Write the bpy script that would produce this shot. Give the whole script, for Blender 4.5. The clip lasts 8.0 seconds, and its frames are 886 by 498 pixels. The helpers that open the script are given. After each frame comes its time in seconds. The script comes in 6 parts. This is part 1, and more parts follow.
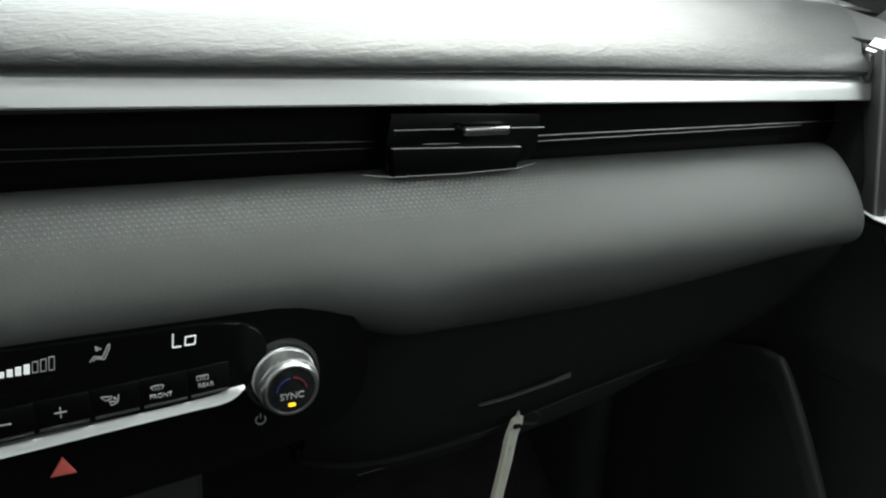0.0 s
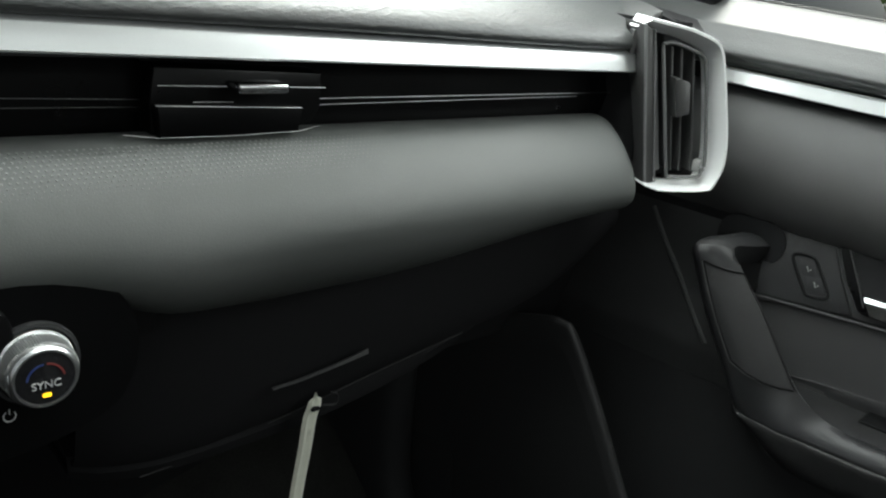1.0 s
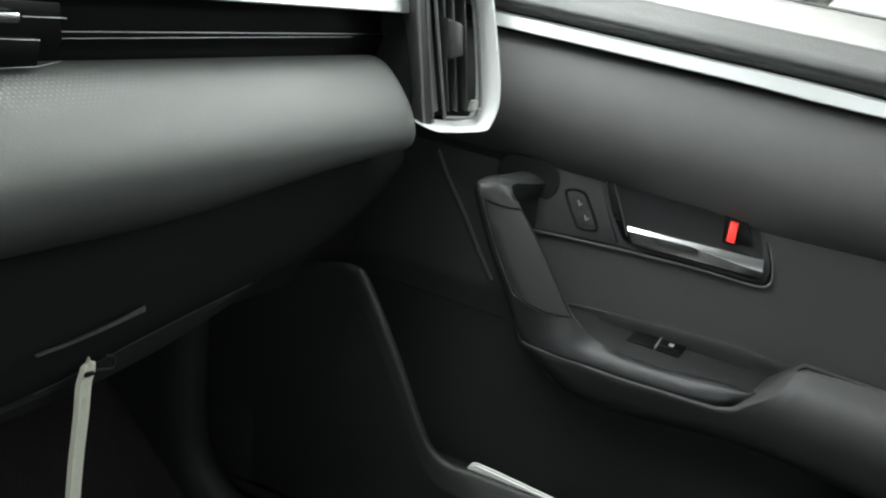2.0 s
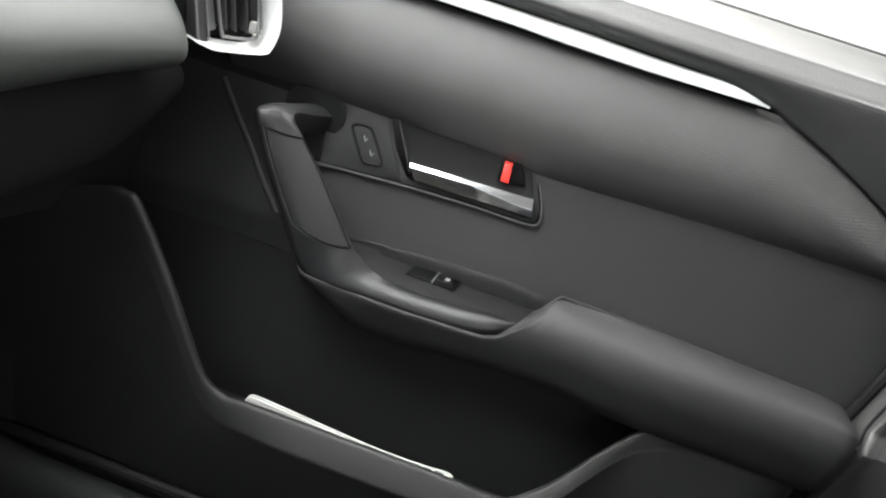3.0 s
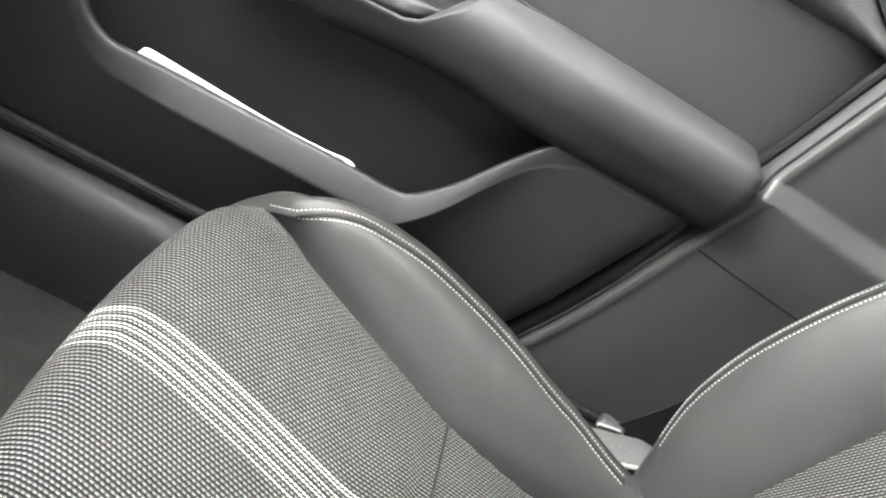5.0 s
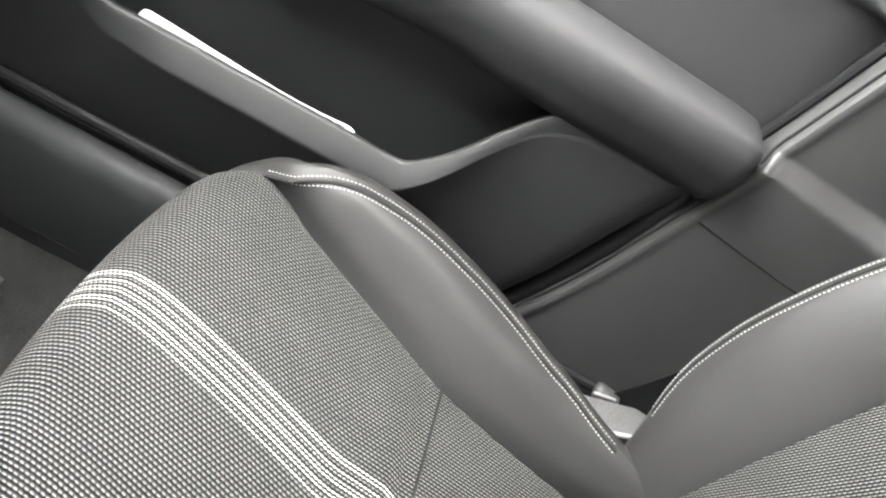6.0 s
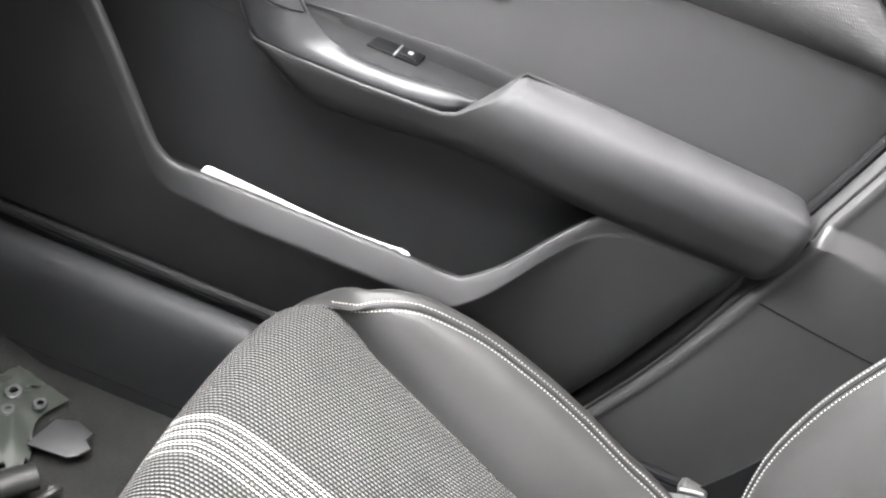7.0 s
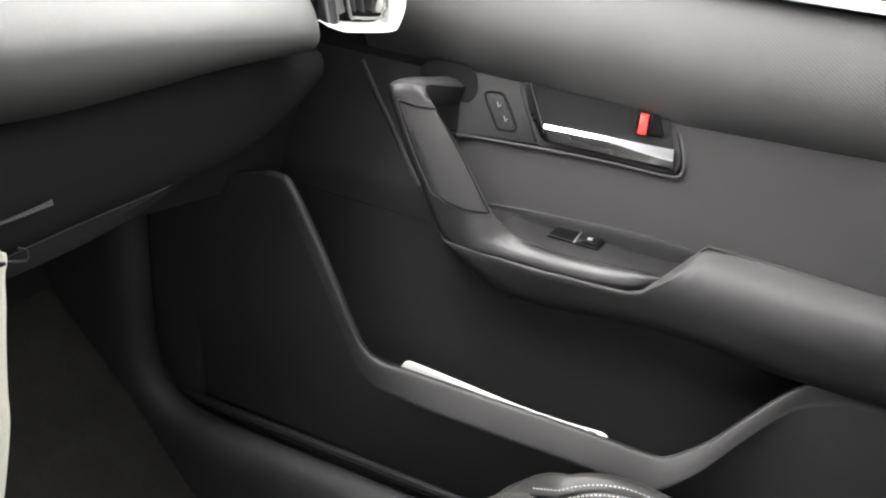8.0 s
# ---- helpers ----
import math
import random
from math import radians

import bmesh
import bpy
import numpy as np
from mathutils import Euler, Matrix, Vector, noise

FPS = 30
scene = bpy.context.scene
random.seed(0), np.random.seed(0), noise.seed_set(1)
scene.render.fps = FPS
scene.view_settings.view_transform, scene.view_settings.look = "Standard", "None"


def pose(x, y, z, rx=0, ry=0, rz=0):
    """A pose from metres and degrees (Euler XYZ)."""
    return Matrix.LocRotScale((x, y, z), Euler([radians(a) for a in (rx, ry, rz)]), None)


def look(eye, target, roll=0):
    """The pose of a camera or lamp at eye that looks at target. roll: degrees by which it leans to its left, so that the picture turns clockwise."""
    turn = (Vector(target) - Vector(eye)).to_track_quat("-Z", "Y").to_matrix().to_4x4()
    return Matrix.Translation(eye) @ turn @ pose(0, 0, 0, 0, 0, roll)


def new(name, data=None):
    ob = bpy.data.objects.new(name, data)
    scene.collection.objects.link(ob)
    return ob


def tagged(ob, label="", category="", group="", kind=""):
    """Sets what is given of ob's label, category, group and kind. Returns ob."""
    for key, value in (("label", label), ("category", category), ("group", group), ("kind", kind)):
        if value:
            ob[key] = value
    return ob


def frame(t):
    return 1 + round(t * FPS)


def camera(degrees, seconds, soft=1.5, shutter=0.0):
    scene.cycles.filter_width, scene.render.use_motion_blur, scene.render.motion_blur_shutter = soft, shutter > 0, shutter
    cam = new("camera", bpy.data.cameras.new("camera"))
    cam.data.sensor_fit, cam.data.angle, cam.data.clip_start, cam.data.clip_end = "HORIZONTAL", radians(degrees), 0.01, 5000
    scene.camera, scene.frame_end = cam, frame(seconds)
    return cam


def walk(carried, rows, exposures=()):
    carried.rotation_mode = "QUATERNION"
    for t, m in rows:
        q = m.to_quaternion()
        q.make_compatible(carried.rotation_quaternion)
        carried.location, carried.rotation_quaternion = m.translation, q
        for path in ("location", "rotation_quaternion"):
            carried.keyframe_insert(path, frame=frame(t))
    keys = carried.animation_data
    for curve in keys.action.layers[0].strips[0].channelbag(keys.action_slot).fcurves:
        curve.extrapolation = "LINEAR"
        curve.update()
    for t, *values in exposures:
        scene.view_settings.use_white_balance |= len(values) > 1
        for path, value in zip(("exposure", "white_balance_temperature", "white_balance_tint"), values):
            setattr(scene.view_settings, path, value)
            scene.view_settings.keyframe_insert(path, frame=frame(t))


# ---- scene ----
# ---------------------------------------------------------------- camera
cam = camera(58.0, 8.0, soft=2.2)
PATH = [
    (0, (-0.08, 0.125, 1.007), (1.145, 1.483, 0.197), 5.1),
    (0.5, (-0.072, 0.124, 0.997), (1.349, 1.301, 0.226), 7.2),
    (1, (-0.063, 0.122, 0.979), (1.492, 1.129, 0.227), 8.5),
    (1.5, (-0.051, 0.113, 0.977), (1.635, 0.867, 0.21), 10.7),
    (2, (-0.054, 0.103, 0.966), (1.707, 0.666, 0.202), 11.1),
    (2.2, (-0.055, 0.091, 0.962), (1.737, 0.556, 0.205), 11.8),
    (3.3, (-0.054, 0.017, 0.935), (1.79, 0.086, 0.163), 20.4),
    (3.5, (-0.047, 0.009, 0.926), (1.768, 0.017, 0.084), 22.3),
    (3.7, (-0.046, 0.015, 0.919), (1.717, -0.073, -0.021), 24.2),
    (4, (-0.031, 0.008, 0.911), (1.664, -0.151, -0.138), 27.7),
    (4.5, (-0.029, 0.001, 0.899), (1.592, -0.217, -0.252), 31.4),
    (5, (-0.026, -0.002, 0.893), (1.558, -0.261, -0.301), 33.5),
    (5.2, (-0.028, 0.003, 0.896), (1.532, -0.289, -0.321), 35.1),
    (6.3, (-0.019, -0.016, 0.907), (1.495, -0.29, -0.371), 34.8),
    (6.5, (-0.031, -0.014, 0.91), (1.541, -0.203, -0.313), 29.8),
    (7, (-0.034, -0.009, 0.923), (1.609, -0.035, -0.217), 22.9),
    (7.5, (-0.047, -0.004, 0.933), (1.685, 0.207, -0.043), 15.7),
    (8, (-0.061, -0.01, 0.935), (1.657, 0.548, 0.075), 8.9),
]
EXPOSURES = [
    (0, -0.27, 6500, 3), (1.0, -0.10, 6500, 3), (2.2, 0.48, 6500, 4), (3.3, 1.0, 6800, 12), (3.5, 1.06, 6850, 13), (4.0, 2.24, 6850, 13),
    (4.5, 2.36, 6750, 12), (5.0, 2.34, 6750, 11), (6.5, 2.40, 6700, 12), (7.0, 2.62, 6650, 14), (7.5, 2.40, 6750, 14), (8.0, 1.64, 6850, 14),
]
walk(cam, [(t, look(eye, target, roll)) for t, eye, target, roll in PATH], EXPOSURES)

# ---------------------------------------------------------------- light
SUN_ELEVATION, SUN_ROTATION = radians(58), radians(72)
world = bpy.data.worlds.new("sky")
scene.world = world
world.use_nodes = True
wn = world.node_tree.nodes
sky = wn.new("ShaderNodeTexSky")
sky.sky_type = "NISHITA"
sky.sun_disc = False
sky.sun_elevation, sky.sun_rotation = SUN_ELEVATION, SUN_ROTATION
sky.air_density, sky.dust_density, sky.ozone_density = 1.0, 5.0, 1.0
veil = wn.new("ShaderNodeHueSaturation")
veil.inputs["Saturation"].default_value = 0.22
wn["Background"].inputs["Strength"].default_value = 0.15
world.node_tree.links.new(sky.outputs["Color"], veil.inputs["Color"])
world.node_tree.links.new(veil.outputs["Color"], wn["Background"].inputs["Color"])

sun_data = bpy.data.lights.new("sun", "SUN")
sun_data.energy, sun_data.angle, sun_data.color = 2.4, radians(30), (1.0, 0.98, 0.95)
sun = new("sun", sun_data)
sun.rotation_euler = (radians(90) - SUN_ELEVATION, 0, radians(180) - SUN_ROTATION)


def window_lamp(name, eye, target, sx, sy, watts):
    data = bpy.data.lights.new(name, "AREA")
    data.shape, data.size, data.size_y, data.energy, data.color = "RECTANGLE", sx, sy, watts, (0.97, 0.99, 1.0)
    ob = new(name, data)
    ob.matrix_world = look(eye, target)
    return ob


window_lamp("windshield_daylight", (0.44, 0.62, 1.22), (0.42, 0.28, 0.76), 0.86, 0.95, 17.0)
window_lamp("passenger_window_daylight", (0.785, -0.10, 1.185), (0.15, -0.1, 0.995), 0.95, 0.36, 6.0)
window_lamp("driver_window_daylight", (-0.84, -0.85, 1.20), (0.65, -0.45, 0.65), 1.1, 0.40, 2.8)
window_lamp("rear_window_daylight", (0.0, -1.72, 1.20), (0.0, 0.0, 1.0), 1.3, 0.40, 2.6)

# ---------------------------------------------------------------- materials
def node(nt, kind, **values):
    n = nt.nodes.new(kind)
    for key, value in values.items():
        n.inputs[key.replace("_", " ")].default_value = value
    return n


def surface(name, colour, rough=0.5, metal=0.0, spread=0.12, grain=400.0, bump=0.15, cell=False, coat=0.0, stains=9.0, specular=0.5, rough_spread=0.12):
    """A principled material with mottling at two scales and a fine relief."""
    mat = bpy.data.materials.new(name)
    mat.use_nodes = True
    nt = mat.node_tree
    bsdf = nt.nodes["Principled BSDF"]
    bsdf.inputs["Metallic"].default_value = metal
    bsdf.inputs["Coat Weight"].default_value = coat
    bsdf.inputs["Specular IOR Level"].default_value = specular
    place = nt.nodes.new("ShaderNodeTexCoord")
    fine = node(nt, "ShaderNodeTexNoise", Scale=grain, Detail=3.0)
    broad = node(nt, "ShaderNodeTexNoise", Scale=stains, Detail=5.0, Roughness=0.6)
    nt.links.new(place.outputs["Object"], fine.inputs["Vector"])
    nt.links.new(place.outputs["Object"], broad.inputs["Vector"])
    ramp = nt.nodes.new("ShaderNodeValToRGB")
    ramp.color_ramp.elements[0].position, ramp.color_ramp.elements[1].position = 0.3, 0.7
    ramp.color_ramp.elements[0].color = (*[c * (1 - spread) for c in colour], 1)
    ramp.color_ramp.elements[1].color = (*[min(1, c * (1 + spread)) for c in colour], 1)
    both = nt.nodes.new("ShaderNodeMath")
    both.operation = "MULTIPLY_ADD"
    both.inputs[1].default_value = 0.45
    half = nt.nodes.new("ShaderNodeMath")
    half.operation = "MULTIPLY"
    half.inputs[1].default_value = 0.55
    nt.links.new(broad.outputs["Fac"], half.inputs[0])
    nt.links.new(fine.outputs["Fac"], both.inputs[0])
    nt.links.new(half.outputs[0], both.inputs[2])
    nt.links.new(both.outputs[0], ramp.inputs["Fac"])
    nt.links.new(ramp.outputs["Color"], bsdf.inputs["Base Color"])
    gloss = nt.nodes.new("ShaderNodeMapRange")
    gloss.inputs["To Min"].default_value = max(0.02, rough - rough_spread)
    gloss.inputs["To Max"].default_value = min(1.0, rough + rough_spread)
    nt.links.new(broad.outputs["Fac"], gloss.inputs["Value"])
    nt.links.new(gloss.outputs["Result"], bsdf.inputs["Roughness"])
    if bump > 0:
        relief = node(nt, "ShaderNodeBump", Strength=bump, Distance=0.0006)
        if cell:
            cells = node(nt, "ShaderNodeTexVoronoi", Scale=grain)
            cells.feature = "DISTANCE_TO_EDGE"
            warp = node(nt, "ShaderNodeTexNoise", Scale=grain * 0.35, Detail=2.0)
            add = nt.nodes.new("ShaderNodeVectorMath")
            add.operation = "MULTIPLY_ADD"
            add.inputs[1].default_value = (0.004, 0.004, 0.004)
            nt.links.new(place.outputs["Object"], warp.inputs["Vector"])
            nt.links.new(warp.outputs["Color"], add.inputs[0])
            nt.links.new(place.outputs["Object"], add.inputs[2])
            nt.links.new(add.outputs[0], cells.inputs["Vector"])
            nt.links.new(cells.outputs["Distance"], relief.inputs["Height"])
        else:
            nt.links.new(fine.outputs["Fac"], relief.inputs["Height"])
        nt.links.new(relief.outputs["Normal"], bsdf.inputs["Normal"])
    return mat


def glowing(name, colour, strength):
    mat = bpy.data.materials.new(name)
    mat.use_nodes = True
    bsdf = mat.node_tree.nodes["Principled BSDF"]
    bsdf.inputs["Base Color"].default_value = (*colour, 1)
    bsdf.inputs["Emission Color"].default_value = (*colour, 1)
    bsdf.inputs["Emission Strength"].default_value = strength
    return mat


def clear(name, colour=(1, 1, 1), rough=0.0, ior=1.45):
    mat = bpy.data.materials.new(name)
    mat.use_nodes = True
    bsdf = mat.node_tree.nodes["Principled BSDF"]
    bsdf.inputs["Base Color"].default_value = (*colour, 1)
    bsdf.inputs["Transmission Weight"].default_value = 1.0
    bsdf.inputs["Roughness"].default_value = rough
    bsdf.inputs["IOR"].default_value = ior
    return mat


def maths(nt, op, a, b=None, c=None):
    n = nt.nodes.new("ShaderNodeMath")
    n.operation = op
    for i, v in enumerate((a, b, c)):
        if v is None:
            continue
        if isinstance(v, (int, float)):
            n.inputs[i].default_value = v
        else:
            nt.links.new(v, n.inputs[i])
    return n.outputs[0]


def dotted(name, colour, pitch, rough, depth, low, high, spread=0.1, fade_along=None):
    """Soft-touch skin embossed with a diamond field of dots, laid out by the surface's own lengths; low and high bound the fade across it."""
    mat = surface(name, colour, rough, spread=spread, grain=900, bump=0.05, stains=6)
    nt = mat.node_tree
    bsdf = nt.nodes["Principled BSDF"]
    uv = nt.nodes.new("ShaderNodeUVMap")
    sep = nt.nodes.new("ShaderNodeSeparateXYZ")
    nt.links.new(uv.outputs["UV"], sep.inputs[0])
    k = 2 * math.pi / pitch
    a = maths(nt, "COSINE", maths(nt, "MULTIPLY", maths(nt, "ADD", sep.outputs[0], maths(nt, "MULTIPLY", sep.outputs[1], 0.62)), k))
    b = maths(nt, "COSINE", maths(nt, "MULTIPLY", maths(nt, "SUBTRACT", sep.outputs[0], maths(nt, "MULTIPLY", sep.outputs[1], 0.62)), k))
    bead = nt.nodes.new("ShaderNodeMapRange")
    bead.interpolation_type = "SMOOTHSTEP"
    bead.inputs["From Min"].default_value, bead.inputs["From Max"].default_value = -0.6, 1.1
    nt.links.new(maths(nt, "ADD", a, b), bead.inputs["Value"])
    dots = bead.outputs["Result"]
    fade = nt.nodes.new("ShaderNodeMapRange")
    fade.inputs["From Min"].default_value, fade.inputs["From Max"].default_value = low, high
    fade.inputs["To Min"].default_value, fade.inputs["To Max"].default_value = 1.0, 0.0
    nt.links.new(sep.outputs[0], fade.inputs["Value"])
    height = maths(nt, "MULTIPLY", dots, fade.outputs["Result"])
    if fade_along:
        run = nt.nodes.new("ShaderNodeMapRange")
        run.inputs["From Min"].default_value, run.inputs["From Max"].default_value = fade_along
        run.inputs["To Min"].default_value, run.inputs["To Max"].default_value = 1.0, 0.0
        nt.links.new(sep.outputs[1], run.inputs["Value"])
        height = maths(nt, "MULTIPLY", height, run.outputs["Result"])
    relief = node(nt, "ShaderNodeBump", Strength=1.0, Distance=depth)
    nt.links.new(height, relief.inputs["Height"])
    nt.links.new(relief.outputs["Normal"], bsdf.inputs["Normal"])
    return mat


def woven(name, thread, ground, across, along, stripe=None):
    """Woven seat cloth: short threads in staggered rows on a dark ground, with an optional band of pale threads."""
    mat = bpy.data.materials.new(name)
    mat.use_nodes = True
    nt = mat.node_tree
    bsdf = nt.nodes["Principled BSDF"]
    bsdf.inputs["Roughness"].default_value = 0.85
    bsdf.inputs["Sheen Weight"].default_value = 0.02
    bsdf.inputs["Specular IOR Level"].default_value = 0.12
    uv = nt.nodes.new("ShaderNodeUVMap")
    sep = nt.nodes.new("ShaderNodeSeparateXYZ")
    nt.links.new(uv.outputs["UV"], sep.inputs[0])
    wob = node(nt, "ShaderNodeTexNoise", Scale=60.0, Detail=2.0)
    nt.links.new(uv.outputs["UV"], wob.inputs["Vector"])
    u, v = sep.outputs[0], sep.outputs[1]
    v = maths(nt, "MULTIPLY_ADD", wob.outputs["Fac"], 0.0012, v)
    row = maths(nt, "DIVIDE", u, across)
    shift = maths(nt, "MULTIPLY", maths(nt, "MODULO", maths(nt, "FLOOR", row), 2.0), 0.5)
    pu = maths(nt, "ABSOLUTE", maths(nt, "SUBTRACT", maths(nt, "FRACT", row), 0.5))
    col = maths(nt, "ADD", maths(nt, "DIVIDE", v, along), shift)
    pv = maths(nt, "ABSOLUTE", maths(nt, "SUBTRACT", maths(nt, "FRACT", col), 0.5))
    d2 = maths(nt, "ADD", maths(nt, "MULTIPLY", maths(nt, "POWER", pu, 2.0), 7.0), maths(nt, "MULTIPLY", maths(nt, "POWER", pv, 2.0), 2.2))
    height = maths(nt, "SUBTRACT", 1.0, d2)
    mask = nt.nodes.new("ShaderNodeMapRange")
    mask.inputs["From Min"].default_value, mask.inputs["From Max"].default_value = 0.42, 0.90
    nt.links.new(height, mask.inputs["Value"])
    pair = maths(nt, "ABSOLUTE", maths(nt, "SUBTRACT", maths(nt, "FRACT", maths(nt, "MULTIPLY", row, 0.5)), 0.5))
    gap_deep = nt.nodes.new("ShaderNodeMapRange")
    gap_deep.inputs["From Min"].default_value, gap_deep.inputs["From Max"].default_value = 0.36, 0.47
    gap_deep.inputs["To Min"].default_value, gap_deep.inputs["To Max"].default_value = 1.0, 0.25
    nt.links.new(pair, gap_deep.inputs["Value"])
    broad = node(nt, "ShaderNodeTexNoise", Scale=14.0, Detail=4.0)
    nt.links.new(uv.outputs["UV"], broad.inputs["Vector"])
    pale = node(nt, "ShaderNodeMix")
    pale.data_type = "RGBA"
    pale.inputs[6].default_value = (*thread, 1)
    pale.inputs[7].default_value = (0.40, 0.40, 0.38, 1)
    if stripe:
        half, gap = stripe
        inside = maths(nt, "LESS_THAN", maths(nt, "ABSOLUTE", u), half)
        lanes = maths(nt, "LESS_THAN", maths(nt, "FRACT", maths(nt, "DIVIDE", maths(nt, "ADD", u, 1.0), gap)), 0.60)
        nt.links.new(maths(nt, "MULTIPLY", inside, lanes), pale.inputs[0])
    else:
        pale.inputs[0].default_value = 0.0
    mix = nt.nodes.new("ShaderNodeMix")
    mix.data_type = "RGBA"
    mix.inputs[6].default_value = (*ground, 1)
    nt.links.new(pale.outputs[2], mix.inputs[7])
    nt.links.new(maths(nt, "MULTIPLY", maths(nt, "MULTIPLY", mask.outputs["Result"], gap_deep.outputs["Result"]), maths(nt, "MULTIPLY_ADD", broad.outputs["Fac"], 0.4, 0.80)), mix.inputs[0])
    nt.links.new(mix.outputs[2], bsdf.inputs["Base Color"])
    relief = node(nt, "ShaderNodeBump", Strength=1.0, Distance=0.0014)
    nt.links.new(height, relief.inputs["Height"])
    nt.links.new(relief.outputs["Normal"], bsdf.inputs["Normal"])
    return mat


M_DASH = surface("grained_dash_skin", (0.033, 0.035, 0.035), 0.42, grain=260, bump=1.0, cell=True, spread=0.1, stains=5)
def wrinkled(mat, strength, long_way=0.3, scale=330.0):
    """Gives a skin the fine wrinkles of moulded leather grain, drawn out along the dashboard."""
    nt = mat.node_tree
    place = nt.nodes.new("ShaderNodeTexCoord")
    turn = nt.nodes.new("ShaderNodeMapping")
    turn.inputs["Rotation"].default_value = (0, 0, radians(12.5))
    turn.inputs["Scale"].default_value = (long_way, 1.0, 1.0)
    nt.links.new(place.outputs["Object"], turn.inputs["Vector"])
    folds = node(nt, "ShaderNodeTexNoise", Scale=scale, Detail=4.0, Roughness=0.55, Distortion=0.6)
    nt.links.new(turn.outputs["Vector"], folds.inputs["Vector"])
    relief = node(nt, "ShaderNodeBump", Strength=strength, Distance=0.0010)
    nt.links.new(folds.outputs["Fac"], relief.inputs["Height"])
    nt.links.new(relief.outputs["Normal"], nt.nodes["Principled BSDF"].inputs["Normal"])
    return mat


wrinkled(M_DASH, 0.8)
M_SHOULDER = surface("grained_shoulder_skin", (0.029, 0.030, 0.030), 0.38, grain=420, bump=0.35, cell=True, spread=0.1, stains=5, specular=0.62)
M_PAD = surface("soft_pad_skin", (0.065, 0.069, 0.066), 0.48, grain=900, bump=0.12, spread=0.08, stains=6)
# Same skin as the pad; the dots' sheen is put into a paler colour.
M_DOT = surface("pad_dots_painted_sheen", (0.155, 0.162, 0.156), 0.30, grain=900, bump=0.05, spread=0.08, stains=6, specular=0.7)
M_DOORPAD = dotted("embossed_door_pad", (0.062, 0.062, 0.062), 0.0034, 0.52, 0.00016, 0.3, 0.4, fade_along=(0.58, 0.36))
M_PLASTIC = surface("dark_grained_plastic", (0.0155, 0.0158, 0.0166), 0.58, grain=900, bump=0.25, spread=0.15, specular=0.35)
M_PLASTIC2 = surface("charcoal_moulded_plastic", (0.0180, 0.0181, 0.0185), 0.54, grain=1100, bump=0.2, spread=0.12)
M_PILLAR = surface("grey_pillar_plastic", (0.049, 0.049, 0.049), 0.37, grain=1100, bump=0.2, spread=0.12)
M_POCKET = surface("dark_pocket_liner", (0.018, 0.018, 0.0188), 0.6, grain=1100, bump=0.2, spread=0.15, specular=0.35)
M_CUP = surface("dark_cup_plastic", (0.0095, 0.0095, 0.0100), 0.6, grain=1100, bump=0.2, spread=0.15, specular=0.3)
M_VENT = surface("grey_vent_plastic", (0.13, 0.131, 0.132), 0.42, grain=1100, bump=0.12, spread=0.12)
M_MOTTLED = surface("mottled_grey_plastic", (0.09, 0.09, 0.09), 0.5, spread=0.4, grain=300, bump=0.1)
M_ARM = surface("stitched_armrest_skin", (0.023, 0.023, 0.0236), 0.60, grain=420, bump=0.12, cell=True, spread=0.1, stains=6, specular=0.30)
M_GRIP = surface("ribbed_grip_skin", (0.017, 0.017, 0.0175), 0.5, grain=950, bump=0.7, cell=True, spread=0.1, stains=6)
M_SATIN = surface("satin_silver_trim", (0.78, 0.80, 0.80), 0.36, metal=0.85, spread=0.04, grain=1500, bump=0.03, rough_spread=0.05)
M_SILVER = surface("silver_paint", (0.86, 0.87, 0.87), 0.36, metal=0.20, spread=0.04, grain=1500, bump=0.02, rough_spread=0.05)
M_KNOB = surface("dark_brushed_knob", (0.36, 0.37, 0.37), 0.34, metal=1.0, spread=0.06, grain=1500, bump=0.04, rough_spread=0.05)
M_SATINKNOB = surface("knurled_satin_metal", (0.60, 0.61, 0.61), 0.30, metal=1.0, spread=0.05, grain=1500, bump=0.03, rough_spread=0.04)
M_CHROME = surface("bright_chrome", (0.85, 0.86, 0.87), 0.14, metal=1.0, spread=0.03, grain=600, bump=0.0, rough_spread=0.05)
M_SATINBLACK = surface("satin_charcoal_paint", (0.012, 0.0122, 0.0130), 0.36, grain=300, bump=0.0, spread=0.05, rough_spread=0.03)
M_GLOSS = surface("gloss_black_trim", (0.012, 0.012, 0.013), 0.16, spread=0.1, bump=0.0, coat=0.3, rough_spread=0.06)
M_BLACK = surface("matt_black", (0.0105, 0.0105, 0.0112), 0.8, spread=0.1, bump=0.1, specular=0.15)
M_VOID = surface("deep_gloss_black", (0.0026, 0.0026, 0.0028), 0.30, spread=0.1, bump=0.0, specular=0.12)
M_RUBBER = surface("rubber_seal", (0.008, 0.008, 0.0085), 0.65, spread=0.15, bump=0.1, specular=0.3)
M_LEATHER = surface("grey_leatherette", (0.0170, 0.0170, 0.0167), 0.48, grain=520, bump=0.22, cell=True, spread=0.08, stains=7, specular=0.32)
M_CLOTH = woven("woven_cloth", (0.088, 0.088, 0.0855), (0.0042, 0.0042, 0.0046), 0.0036, 0.0043, (0.0230, 0.0094))
M_CLOTH2 = woven("ribbed_cloth", (0.088, 0.088, 0.086), (0.0045, 0.0045, 0.0048), 0.0034, 0.0043)
M_THREAD = surface("pale_thread", (0.40, 0.395, 0.37), 0.8, spread=0.12, grain=2500, bump=0.2)
